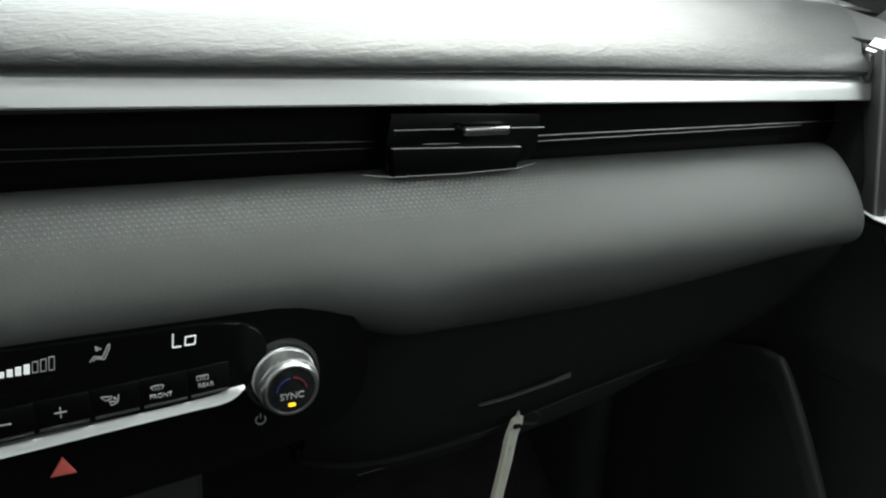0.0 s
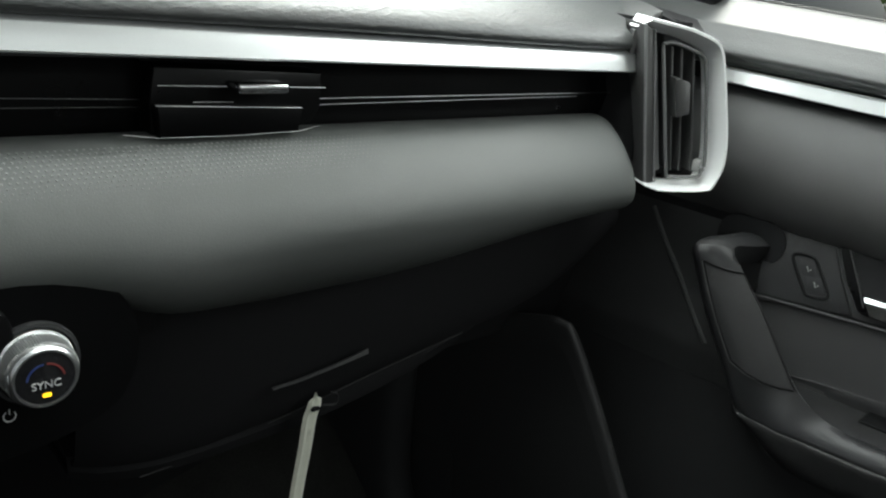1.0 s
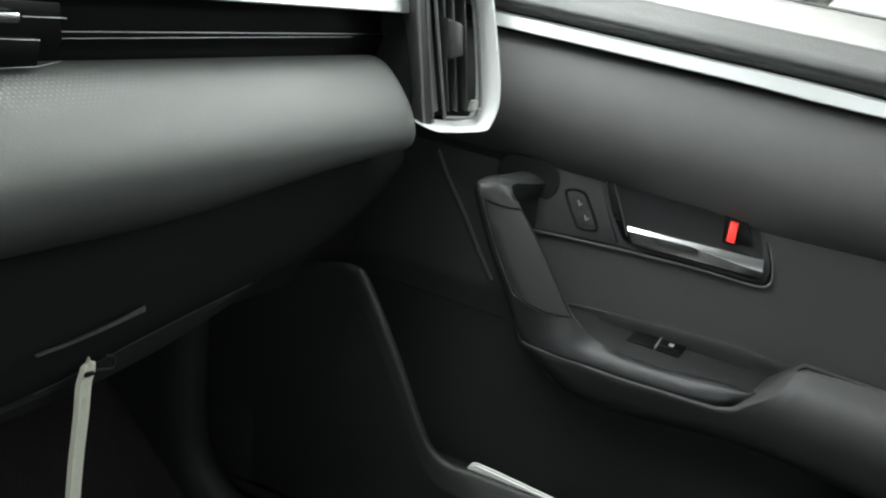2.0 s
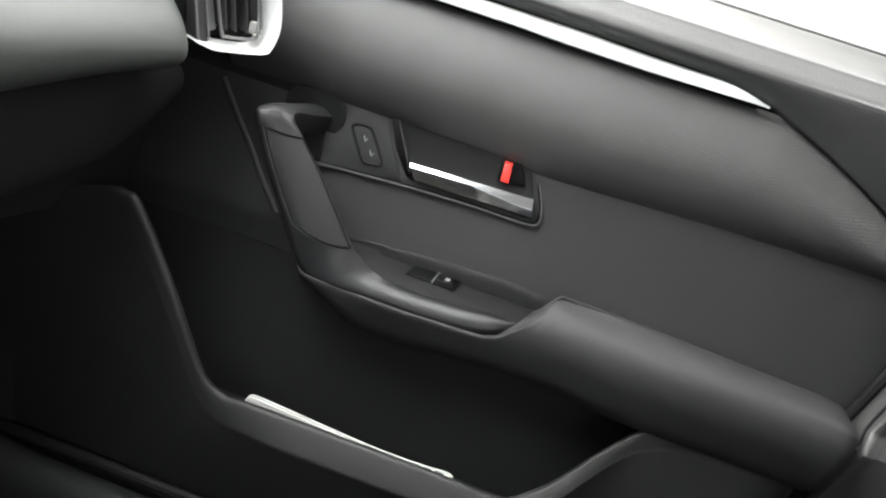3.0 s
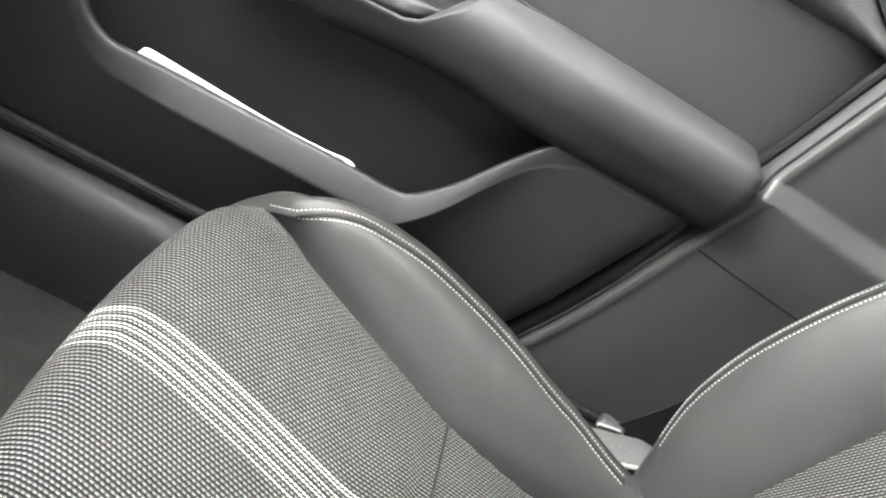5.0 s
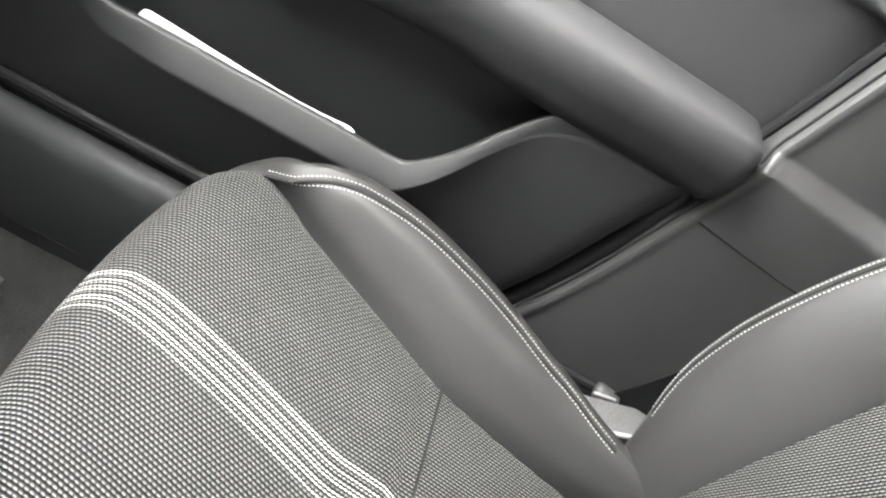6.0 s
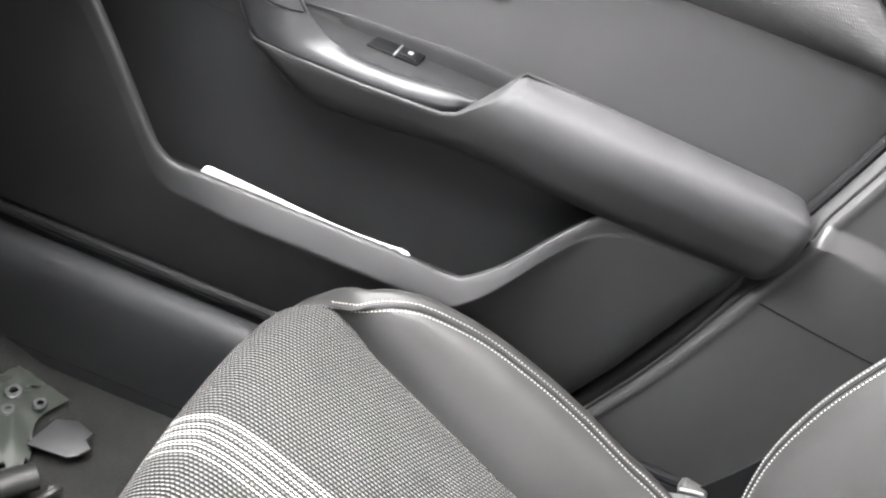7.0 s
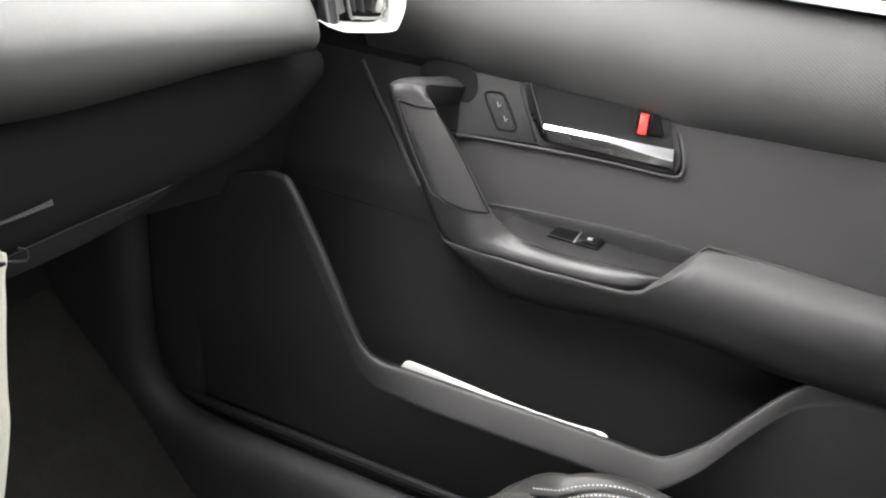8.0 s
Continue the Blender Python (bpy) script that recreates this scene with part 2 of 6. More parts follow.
M_CARPET = surface("charcoal_carpet", (0.0118, 0.0118, 0.0110), 0.95, grain=520, bump=1.0, spread=0.65, stains=22, specular=0.2)
M_PAPER = surface("white_paper", (0.82, 0.82, 0.80), 0.7, spread=0.04, grain=300, bump=0.1)
M_STRAP = surface("translucent_white_strap", (0.74, 0.75, 0.64), 0.5, spread=0.08, grain=200, bump=0.15)
M_INK = surface("grey_ink", (0.15, 0.15, 0.16), 0.7, spread=0.1, bump=0.0)
M_RED = surface("red_lock_tab", (0.75, 0.035, 0.025), 0.4, spread=0.08, bump=0.0)
M_GREYPL = surface("light_grey_plastic", (0.26, 0.26, 0.255), 0.5, spread=0.1, grain=600, bump=0.1)
M_LINER = surface("headliner_fabric", (0.36, 0.36, 0.35), 0.95, spread=0.08, grain=800, bump=0.4)
M_GLASS = clear("window_glass", (0.96, 0.98, 0.97), 0.0, 1.02)
M_BAG = clear("clear_polythene", (0.13, 0.145, 0.125), 0.4, 1.25)
M_BAG.node_tree.nodes["Principled BSDF"].inputs["Transmission Weight"].default_value = 0.80
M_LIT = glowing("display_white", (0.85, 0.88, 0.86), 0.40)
M_PRINT = surface("printed_white_symbol", (0.40, 0.40, 0.40), 0.5, spread=0.05, bump=0.0)
M_AMBER = glowing("amber_indicator", (1.0, 0.55, 0.02), 1.6)
M_HAZARD = surface("red_hazard_symbol", (0.62, 0.12, 0.10), 0.5, spread=0.08, bump=0.0)
M_BLUE = surface("blue_arc_print", (0.015, 0.03, 0.12), 0.5, spread=0.05, bump=0.0)
M_REDP = surface("red_arc_print", (0.14, 0.02, 0.018), 0.5, spread=0.05, bump=0.0)
M_ASPHALT = surface("asphalt", (0.20, 0.20, 0.195), 0.9, spread=0.3, grain=60, bump=0.5, stains=0.8)
M_LEAF = surface("hedge_leaves", (0.11, 0.16, 0.06), 0.7, spread=0.5, grain=30, bump=0.2, stains=2)

# ---------------------------------------------------------------- mesh helpers
ROOT = {}


def thing(name, label, category, base=(0, 0, 0), group="", kind=""):
    ob = new(name)
    ob.location = base
    ob.empty_display_size = 0.05
    ROOT[ob.name] = Vector(base)
    return tagged(ob, label, category, group, kind)


def mesh_from(name, bm, mat, angle=38):
    me = bpy.data.meshes.new(name)
    bmesh.ops.recalc_face_normals(bm, faces=bm.faces)
    bm.to_mesh(me)
    bm.free()
    me.polygons.foreach_set("use_smooth", [True] * len(me.polygons))
    me.set_sharp_from_angle(angle=radians(angle))
    me.materials.append(mat)
    return me


def part(name, bm, mat, parent, label="", angle=38):
    base = ROOT[parent.name]
    bmesh.ops.translate(bm, verts=bm.verts, vec=-base)
    ob = new(name, mesh_from(name, bm, mat, angle))
    ob.parent = parent
    ROOT[ob.name] = base
    return tagged(ob, label)


def solid(name, bm, mat, label, category, kind="", group="", angle=38):
    ob = new(name, mesh_from(name, bm, mat, angle))
    ROOT[ob.name] = Vector((0, 0, 0))
    return tagged(ob, label, category, group, kind)


def spline(points, per=6):
    """Points of a smooth curve through the given ones."""
    p = [Vector(q) for q in points]
    p = [2 * p[0] - p[1]] + p + [2 * p[-1] - p[-2]]
    out = []
    for i in range(1, len(p) - 2):
        a, b, c, d = p[i - 1], p[i], p[i + 1], p[i + 2]
        for k in range(per):
            t = k / per
            out.append(0.5 * ((2 * b) + (c - a) * t + (2 * a - 5 * b + 4 * c - d) * t * t + (3 * b - a - 3 * c + d) * t ** 3))
    out.append(p[-2].copy())
    return out


def curve1(xs, ys):
    """A smooth function through (x, y) pairs, x rising."""
    xs, ys = list(map(float, xs)), list(map(float, ys))
    slopes = np.gradient(np.array(ys), np.array(xs))

    def at(x):
        x = min(max(x, xs[0]), xs[-1])
        i = min(max(int(np.searchsorted(xs, x)) - 1, 0), len(xs) - 2)
        h = xs[i + 1] - xs[i]
        t = (x - xs[i]) / h
        return ((2 * t ** 3 - 3 * t * t + 1) * ys[i] + (t ** 3 - 2 * t * t + t) * h * slopes[i]
                + (3 * t * t - 2 * t ** 3) * ys[i + 1] + (t ** 3 - t * t) * h * slopes[i + 1])
    return at


def ease(x):
    x = min(1.0, max(0.0, x))
    return x * x * (3 - 2 * x)


def loft(sections, closed=False, cap=False, uv=None):
    """A skin through rows of points; its UVs are its own lengths in metres, unless uv(point) is given."""
    bm = bmesh.new()
    layer = bm.loops.layers.uv.new("UVMap")
    rows = [[Vector(p) for p in s] for s in sections]
    n, m = len(rows), len(rows[0])
    vs = [[bm.verts.new(p) for p in r] for r in rows]
    su = [[0.0] * m for _ in range(n)]
    sv = [[0.0] * m for _ in range(n)]
    for i in range(n):
        for j in range(1, m):
            su[i][j] = su[i][j - 1] + (rows[i][j] - rows[i][j - 1]).length
    for j in range(m):
        for i in range(1, n):
            sv[i][j] = sv[i - 1][j] + (rows[i][j] - rows[i - 1][j]).length
    last = m if closed else m - 1
    for i in range(n - 1):
        for j in range(last):
            q = [(i, j), (i, (j + 1) % m), (i + 1, (j + 1) % m), (i + 1, j)]
            try:
                f = bm.faces.new([vs[a][b] for a, b in q])
            except ValueError:
                continue
            for lp, (a, b) in zip(f.loops, q):
                lp[layer].uv = uv(rows[a][b]) if uv else (su[a][b], sv[a][b])
    if cap:
        for r in (vs[0], vs[-1]):
            try:
                bm.faces.new(r)
            except ValueError:
                pass
    return bm


def thick(bm, depth):
    """Gives a skin a thickness behind it."""
    bmesh.ops.recalc_face_normals(bm, faces=bm.faces)
    bmesh.ops.solidify(bm, geom=bm.faces[:], thickness=depth)
    return bm


def weld(bm, d=0.0002):
    bmesh.ops.remove_doubles(bm, verts=bm.verts, dist=d)
    return bm


def rbox(center, size, r=0.002, turn=None, seg=2):
    """A box with rounded edges."""
    bm = bmesh.new()
    bmesh.ops.create_cube(bm, size=1.0)
    bmesh.ops.scale(bm, verts=bm.verts, vec=size)
    if r > 0:
        bmesh.ops.bevel(bm, geom=bm.edges[:], offset=min(r, 0.45 * min(size)), segments=seg, affect="EDGES", profile=0.5)
    if turn is not None:
        bmesh.ops.rotate(bm, verts=bm.verts, cent=(0, 0, 0), matrix=turn)
    bmesh.ops.translate(bm, verts=bm.verts, vec=center)
    return bm


def plate(outline, depth, place, r=0.001, seg=2):
    """A slab with the outline (a, b), depth c from 0 to depth, laid by place(a, b, c), with rounded rims."""
    bm = bmesh.new()
    front = [bm.verts.new((a, b, 0)) for a, b in outline]
    back = [bm.verts.new((a, b, depth)) for a, b in outline]
    k = len(outline)
    face = bm.faces.new(front)
    bm.faces.new(back[::-1])
    for i in range(k):
        bm.faces.new((front[i], back[i], back[(i + 1) % k], front[(i + 1) % k]))
    if r > 0:
        bmesh.ops.bevel(bm, geom=list(face.edges), offset=r, segments=seg, affect="EDGES", profile=0.5)
    for v in bm.verts:
        v.co = Vector(place(*v.co))
    return bm


def tube(path, radius, sides=10, cap=True, flat=1.0, up=(0, 0, 1)):
    """A rod along a path; radius a number or one a point; flat squeezes it along up."""
    pts = [Vector(p) for p in path]
    rows = []
    for i, p in enumerate(pts):
        d = (pts[min(i + 1, len(pts) - 1)] - pts[max(i - 1, 0)]).normalized()
        a = Vector(up).cross(d)
        a = a.normalized() if a.length > 1e-5 else Vector((1, 0, 0))
        b = d.cross(a)
        r = radius if isinstance(radius, (int, float)) else radius[i]
        rows.append([p + a * r * math.cos(2 * math.pi * k / sides) + b * r * flat * math.sin(2 * math.pi * k / sides) for k in range(sides)])
    return loft(rows, closed=True, cap=cap)


def sweep(path, section, ups, cap=True):
    """Sweeps a closed section of (side, up) pairs along a path; ups: the up direction, one or one a point."""
    pts = [Vector(p) for p in path]
    rows = []
    for i, p in enumerate(pts):
        d = (pts[min(i + 1, len(pts) - 1)] - pts[max(i - 1, 0)]).normalized()
        up = Vector(ups[i]) if isinstance(ups, list) else Vector(ups)
        side = d.cross(up).normalized()
        up = side.cross(d).normalized()
        sec = section(i / (len(pts) - 1)) if callable(section) else section
        rows.append([p + side * a + up * b for a, b in sec])
    return loft(rows, closed=True, cap=cap)


def round_rect(w, h, r, k=3, ca=0.0, cb=0.0):
    """The outline of a rounded rectangle round (ca, cb)."""
    r = min(r, w / 2 - 1e-5, h / 2 - 1e-5)
    out = []
    for cx, cy, a0 in ((w / 2 - r, h / 2 - r, 0), (-w / 2 + r, h / 2 - r, 90), (-w / 2 + r, -h / 2 + r, 180), (w / 2 - r, -h / 2 + r, 270)):
        for i in range(k + 1):
            a = radians(a0 + 90 * i / k)
            out.append((ca + cx + r * math.cos(a), cb + cy + r * math.sin(a)))
    return out


def lathe(profile, place, sides=48, ripple=None):
    """Turns a profile of (radius, height) about an axis; place(a, b, h) lays it; ripple(k, angle) scales the radius at a ring."""
    rows = []
    for k, (r, h) in enumerate(profile):
        row = []
        for s in range(sides):
            a = 2 * math.pi * s / sides
            q = r * (ripple(k, s) if ripple else 1.0)
            row.append(place(q * math.cos(a), q * math.sin(a), h))
        rows.append(row)
    return loft(rows, closed=True, cap=True)


def lettering(text, size, place, depth=0.0003):
    """Letters of the built-in font as a mesh; place(a, b, c) lays them."""
    data = bpy.data.curves.new("lettering", "FONT")
    data.body, data.size, data.extrude = text, size, depth
    data.align_x, data.align_y = "CENTER", "CENTER"
    tmp = bpy.data.objects.new("lettering", data)
    scene.collection.objects.link(tmp)
    bpy.context.view_layer.update()
    me = bpy.data.meshes.new_from_object(tmp.evaluated_get(bpy.context.evaluated_depsgraph_get()))
    bpy.data.objects.remove(tmp)
    bpy.data.curves.remove(data)
    bm = bmesh.new()
    bm.from_mesh(me)
    bpy.data.meshes.remove(me)
    for v in bm.verts:
        v.co = Vector(place(*v.co))
    return bm


def join(*bms):
    """Several pieces as one mesh."""
    out = bmesh.new()
    out.loops.layers.uv.new("UVMap")
    for bm in bms:
        me = bpy.data.meshes.new("joined")
        bm.to_mesh(me)
        bm.free()
        out.from_mesh(me)
        bpy.data.meshes.remove(me)
    return out


# ---------------------------------------------------------------- the dashboard's own axes: u to its outer end, v ahead, w up
DASH_O = Vector((0.61, 0.395, 0.865))
DASH_U = Vector((math.cos(radians(-12.5)), math.sin(radians(-12.5)), -0.02)).normalized()
DASH_V = Vector((0, 0, 1)).cross(DASH_U).normalized()
DASH_W = DASH_U.cross(DASH_V).normalized()


def dash(u, v, w):
    return DASH_O + DASH_U * u + DASH_V * v + DASH_W * w
# ---------------------------------------------------------------- the car's shell
def floor_skin():
    rows = []
    for i in range(30):
        y = -1.65 + 2.35 * i / 29
        rise = 0.0 if y < 0.40 else 1.25 * (y - 0.40) ** 2 / (y - 0.32)
        row = []
        for j in range(28):
            x = -0.82 + 1.46 * j / 27
            z = 0.10 + rise + 0.004 * math.sin(9 * x + 4 * y) + 0.006 * noise.noise((x * 6, y * 6, 0))
            row.append((x, y, z))
        rows.append(row)
    return thick(loft(rows), 0.012)


solid("floor", floor_skin(), M_CARPET, "dark charcoal carpeted footwell floor", "floor", kind="structure")


def sill():
    prof = [(0.598, 0.09), (0.602, 0.17), (0.608, 0.225), (0.616, 0.246), (0.628, 0.256), (0.643, 0.257), (0.650, 0.250), (0.652, 0.235), (0.70, 0.23)]
    line = [(-0.9, 0.0), (-0.6, 0.0), (-0.3, 0.0), (0.0, 0.0), (0.2, 0.0), (0.36, 0.0), (0.46, 0.001), (0.52, 0.008), (0.555, 0.030), (0.573, 0.065), (0.580, 0.11), (0.584, 0.17), (0.588, 0.25), (0.592, 0.36)]
    line = spline([(y, z, 0) for y, z in line], 4)
    rows = []
    for i, p in enumerate(line):
        d = (line[min(i + 1, len(line) - 1)] - line[max(i - 1, 0)]).normalized()
        rows.append([(x - 0.006, p.x - d.y * (z - 0.257), 0.257 + p.y + d.x * (z - 0.257)) for x, z in (tuple(q)[:2] for q in spline([(a, b, 0) for a, b in prof], 3))])
    return thick(loft(rows), 0.004)


solid("sill_trim", sill(), M_PLASTIC, "dark plastic door sill trim with a rounded top", "sill trim", kind="structure")
solid("sill_seal", tube(spline([(0.660, y, 0.258) for y in (-0.9, -0.3, 0.2, 0.7)], 6), 0.007, 8), M_RUBBER, "black rubber door seal along the sill", "seal", kind="structure")
solid("sill_carpet_seam", tube(spline([(0.598, y, 0.115 + 0.003 * k) for k, y in enumerate((-0.9, -0.3, 0.2, 0.7))], 6), 0.005, 8), M_CARPET, "carpet edge along the sill", "carpet edge", kind="structure")


def wall_box(name, lo, hi, mat, label, category):
    c = [(a + b) / 2 for a, b in zip(lo, hi)]
    s = [b - a for a, b in zip(lo, hi)]
    return solid(name, rbox(c, s, 0.01), mat, label, category, kind="structure")


wall_box("wall_firewall", (-0.85, 0.70, 0.0), (0.95, 0.74, 0.90), M_BLACK, "black firewall lining behind the dashboard", "wall")
wall_box("wall_kick", (0.80, 0.26, 0.0), (0.86, 0.80, 0.93), M_BLACK, "dark kick panel ahead of the door", "wall")
wall_box("wall_kick_inner", (0.664, 0.53, 0.08), (0.72, 0.72, 0.72), M_PLASTIC, "dark kick panel at the front of the footwell", "wall")
wall_box("wall_driver_side", (-0.93, -1.75, 0.0), (-0.88, 1.0, 0.93), M_PLASTIC, "dark driver side door lining", "wall")
wall_box("wall_rear", (-0.93, -1.80, 0.0), (0.93, -1.75, 0.98), M_PLASTIC, "dark rear lining", "wall")
wall_box("wall_rear_side", (0.84, -1.75, 0.0), (0.90, -0.62, 0.93), M_PLASTIC, "dark rear side lining", "wall")
wall_box("ceiling", (-0.90, -1.78, 1.40), (0.90, 0.15, 1.44), M_LINER, "pale grey fabric headliner", "ceiling")
wall_box("pillar_driver_b", (-0.91, -0.75, 0.93), (-0.84, -0.60, 1.40), M_LINER, "pale grey pillar trim", "pillar")
for sx in (-1, 1):
    foot, head = Vector((0.86 * sx, 0.78, 0.93)), Vector((0.72 * sx, 0.12, 1.41))
    solid("pillar_a", tube([foot.lerp(head, k / 6) for k in range(7)], 0.035, 10), M_LINER, "pale grey windscreen pillar trim", "pillar", kind="structure")
glass = solid("windshield", plate([(-0.84, 0.0), (0.84, 0.0), (0.72, 1.0), (-0.72, 1.0)], 0.004, lambda a, b, c: (a, 1.10 - 0.98 * b + c, 0.93 + 0.48 * b), 0.0), M_GLASS, "clear windscreen glass", "windscreen", kind="structure")
glass.visible_shadow = False

# ---------------------------------------------------------------- dashboard
dashboard = thing("dashboard", "dark grey padded car dashboard with a silver trim strip", "dashboard", (0.3, 0.50, 0.55))


def dash_top():
    prof = [(0.62, -0.03), (0.50, 0.012), (0.36, 0.050), (0.24, 0.066), (0.14, 0.069), (0.075, 0.066), (0.042, 0.0635), (0.020, 0.0580), (0.006, 0.0500), (0.0010, 0.0425), (0.0035, 0.0375), (0.013, 0.0355)]
    prof = [tuple(p)[:2] for p in spline([(a, b, 0) for a, b in prof], 4)]
    rows = []
    for v, w in prof:
        end = 1.08 * max(0.0, v - 0.012)
        row = [dash(-1.25 + (1.25 + end) * k / 40, v, w + 0.010 * (k / 40 - 0.5) ** 2 - 0.0055 * ease((k / 40 - 0.70) / 0.30) * ease((0.10 - v) / 0.09) + 0.003 * ease((0.75 - k / 40) / 0.5)) for k in range(41)]
        rows.append([Vector((min(p.x, 0.872), p.y, p.z)) for p in row])
    return thick(loft(rows), 0.006)


part("top_pad", dash_top(), M_DASH, dashboard, "grained soft dashboard top")


def along_dash(prof, u0, u1, n=40, end=None, depth=0.0, taper=None):
    rows = []
    for i in range(n):
        u = u0 + (u1 - u0) * i / (n - 1)
        rows.append([dash(u, v, w + (taper(u) if taper else 0.0)) for v, w in (end(u) if end else prof)])
    bm = loft(rows)
    return thick(bm, depth) if depth else bm


def strip_rows():
    rows = []
    for i in range(36):
        u = -1.2 + 1.213 * i / 35
        top, low = 0.0307 - 0.0122 * u, 0.0145 - 0.0112 * u
        k = ease((u + 0.95) / 0.55)
        rows.append([dash(u, v, w) for v, w in ((0.02, top + 0.001), (0.0085, top + 0.0008), (0.0064, top), (0.0020 + 0.0022 * k, top - 0.0020), (0.0014 + 0.0024 * k, top - 0.0026), (0.0010 + 0.0014 * k, (top + low) / 2), (0.0008, low + 0.0012), (0.0015, low), (0.022, low - 0.0005))])
    return thick(loft(rows), 0.002)


part("trim_strip", strip_rows(), M_SATIN, dashboard, "brushed silver trim strip")
# Added black rail in the gap under the top pad, standing for its shadow.
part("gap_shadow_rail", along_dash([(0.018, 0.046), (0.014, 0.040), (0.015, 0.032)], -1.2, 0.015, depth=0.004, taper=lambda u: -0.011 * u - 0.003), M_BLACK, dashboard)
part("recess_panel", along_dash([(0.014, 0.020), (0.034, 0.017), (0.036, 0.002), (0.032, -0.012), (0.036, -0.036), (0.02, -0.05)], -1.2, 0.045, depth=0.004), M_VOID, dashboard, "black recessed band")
for ul, wl, ur, wr, rad in ((-0.300, -0.0106, 0.038, -0.0093, 0.00028), (-0.300, -0.0147, -0.03, -0.0122, 0.00017), (-1.1, 0.0050, -0.409, -0.0097, 0.00017), (-0.78, -0.0098, -0.419, -0.0138, 0.00010)):
    part("accent_line", tube([dash(ul + (ur - ul) * k / 12, 0.0262, wl + (wr - wl) * k / 12) for k in range(13)], rad, 6), M_KNOB, dashboard, "thin bright accent line")

PAD = [(0.036, -0.031), (0.022, -0.0275), (0.008, -0.0305), (-0.0055, -0.0410), (-0.0168, -0.0543), (-0.0252, -0.0680), (-0.0305, -0.0820), (-0.0322, -0.0950), (-0.0302, -0.1078), (-0.0232, -0.1195), (-0.0110, -0.1297), (0.007, -0.1382), (0.032, -0.1455), (0.075, -0.1525)]
PAD_DEEP = PAD[:6] + [(-0.0300, -0.0820), (-0.0304, -0.0950), (-0.0272, -0.1085), (-0.0190, -0.1214), (-0.0060, -0.1332), (0.0108, -0.1440), (0.033, -0.1537), (0.068, -0.1620)]
PAD_LEFT = PAD[:4] + [(-0.0150, -0.0515), (-0.0215, -0.0620), (-0.0250, -0.0715), (-0.0262, -0.0800), (-0.0255, -0.0865), (-0.0225, -0.0920), (-0.0165, -0.0965), (-0.006, -0.0997), (0.014, -0.1020), (0.060, -0.1040)]
PAD_S = [tuple(p)[:2] for p in spline([(a, b, 0) for a, b in PAD], 4)]
PAD_T = [tuple(p)[:2] for p in spline([(a, b, 0) for a, b in PAD_DEEP], 4)]
PAD_L = [tuple(p)[:2] for p in spline([(a, b, 0) for a, b in PAD_LEFT], 4)]


def pad_end(u):
    """The pad's section; near its outer end it draws in round the corner."""
    d = max(0.0, u + 0.008) / 0.028
    k = 1.0 - math.sqrt(max(0.0, 1.0 - min(1.0, d) ** 2))
    out = []
    deep, rise = ease((u + 0.43) / 0.10), 0.42 * ease((u + 0.26) / 0.28)
    for (v, w), (v2, w2) in zip(PAD_S, PAD_T):
        v, w = v + (v2 - v) * deep, w + (w2 - w) * deep
        w = w if w > -0.085 else -0.085 + (w + 0.085) * (1 - rise)
        out.append((v + k * 0.030, w - 0.022 * k * max(0.0, (w + 0.10) / 0.07) if w > -0.10 else w))
    b = min(1.0, max(0.0, (-0.398 - u) / 0.102))
    b = b * b * (3 - 2 * b)
    return [(v + (v2 - v) * b, w + (w2 - w) * b) for (v, w), (v2, w2) in zip(out, PAD_L)]


def pad_skin():
    us = [-1.2 + 1.17 * i / 80 for i in range(81)] + [-0.020, -0.012, -0.006, -0.001, 0.004, 0.009, 0.013, 0.016, 0.018, 0.0193, 0.020]
    rows = [[dash(u + (0.016 if u > 0 else 0.016 * max(0, (u + 0.03) / 0.03)) * (max(0.0, -w - 0.03) / 0.09) + 12.0 * max(0.0, -w - 0.085) ** 2 * ease((u + 0.06) / 0.06), v, w) for v, w in pad_end(u)] for u in us]
    return thick(loft(rows), 0.005)


part("lower_pad", pad_skin(), M_PAD, dashboard, "grey soft pad embossed with small dots")
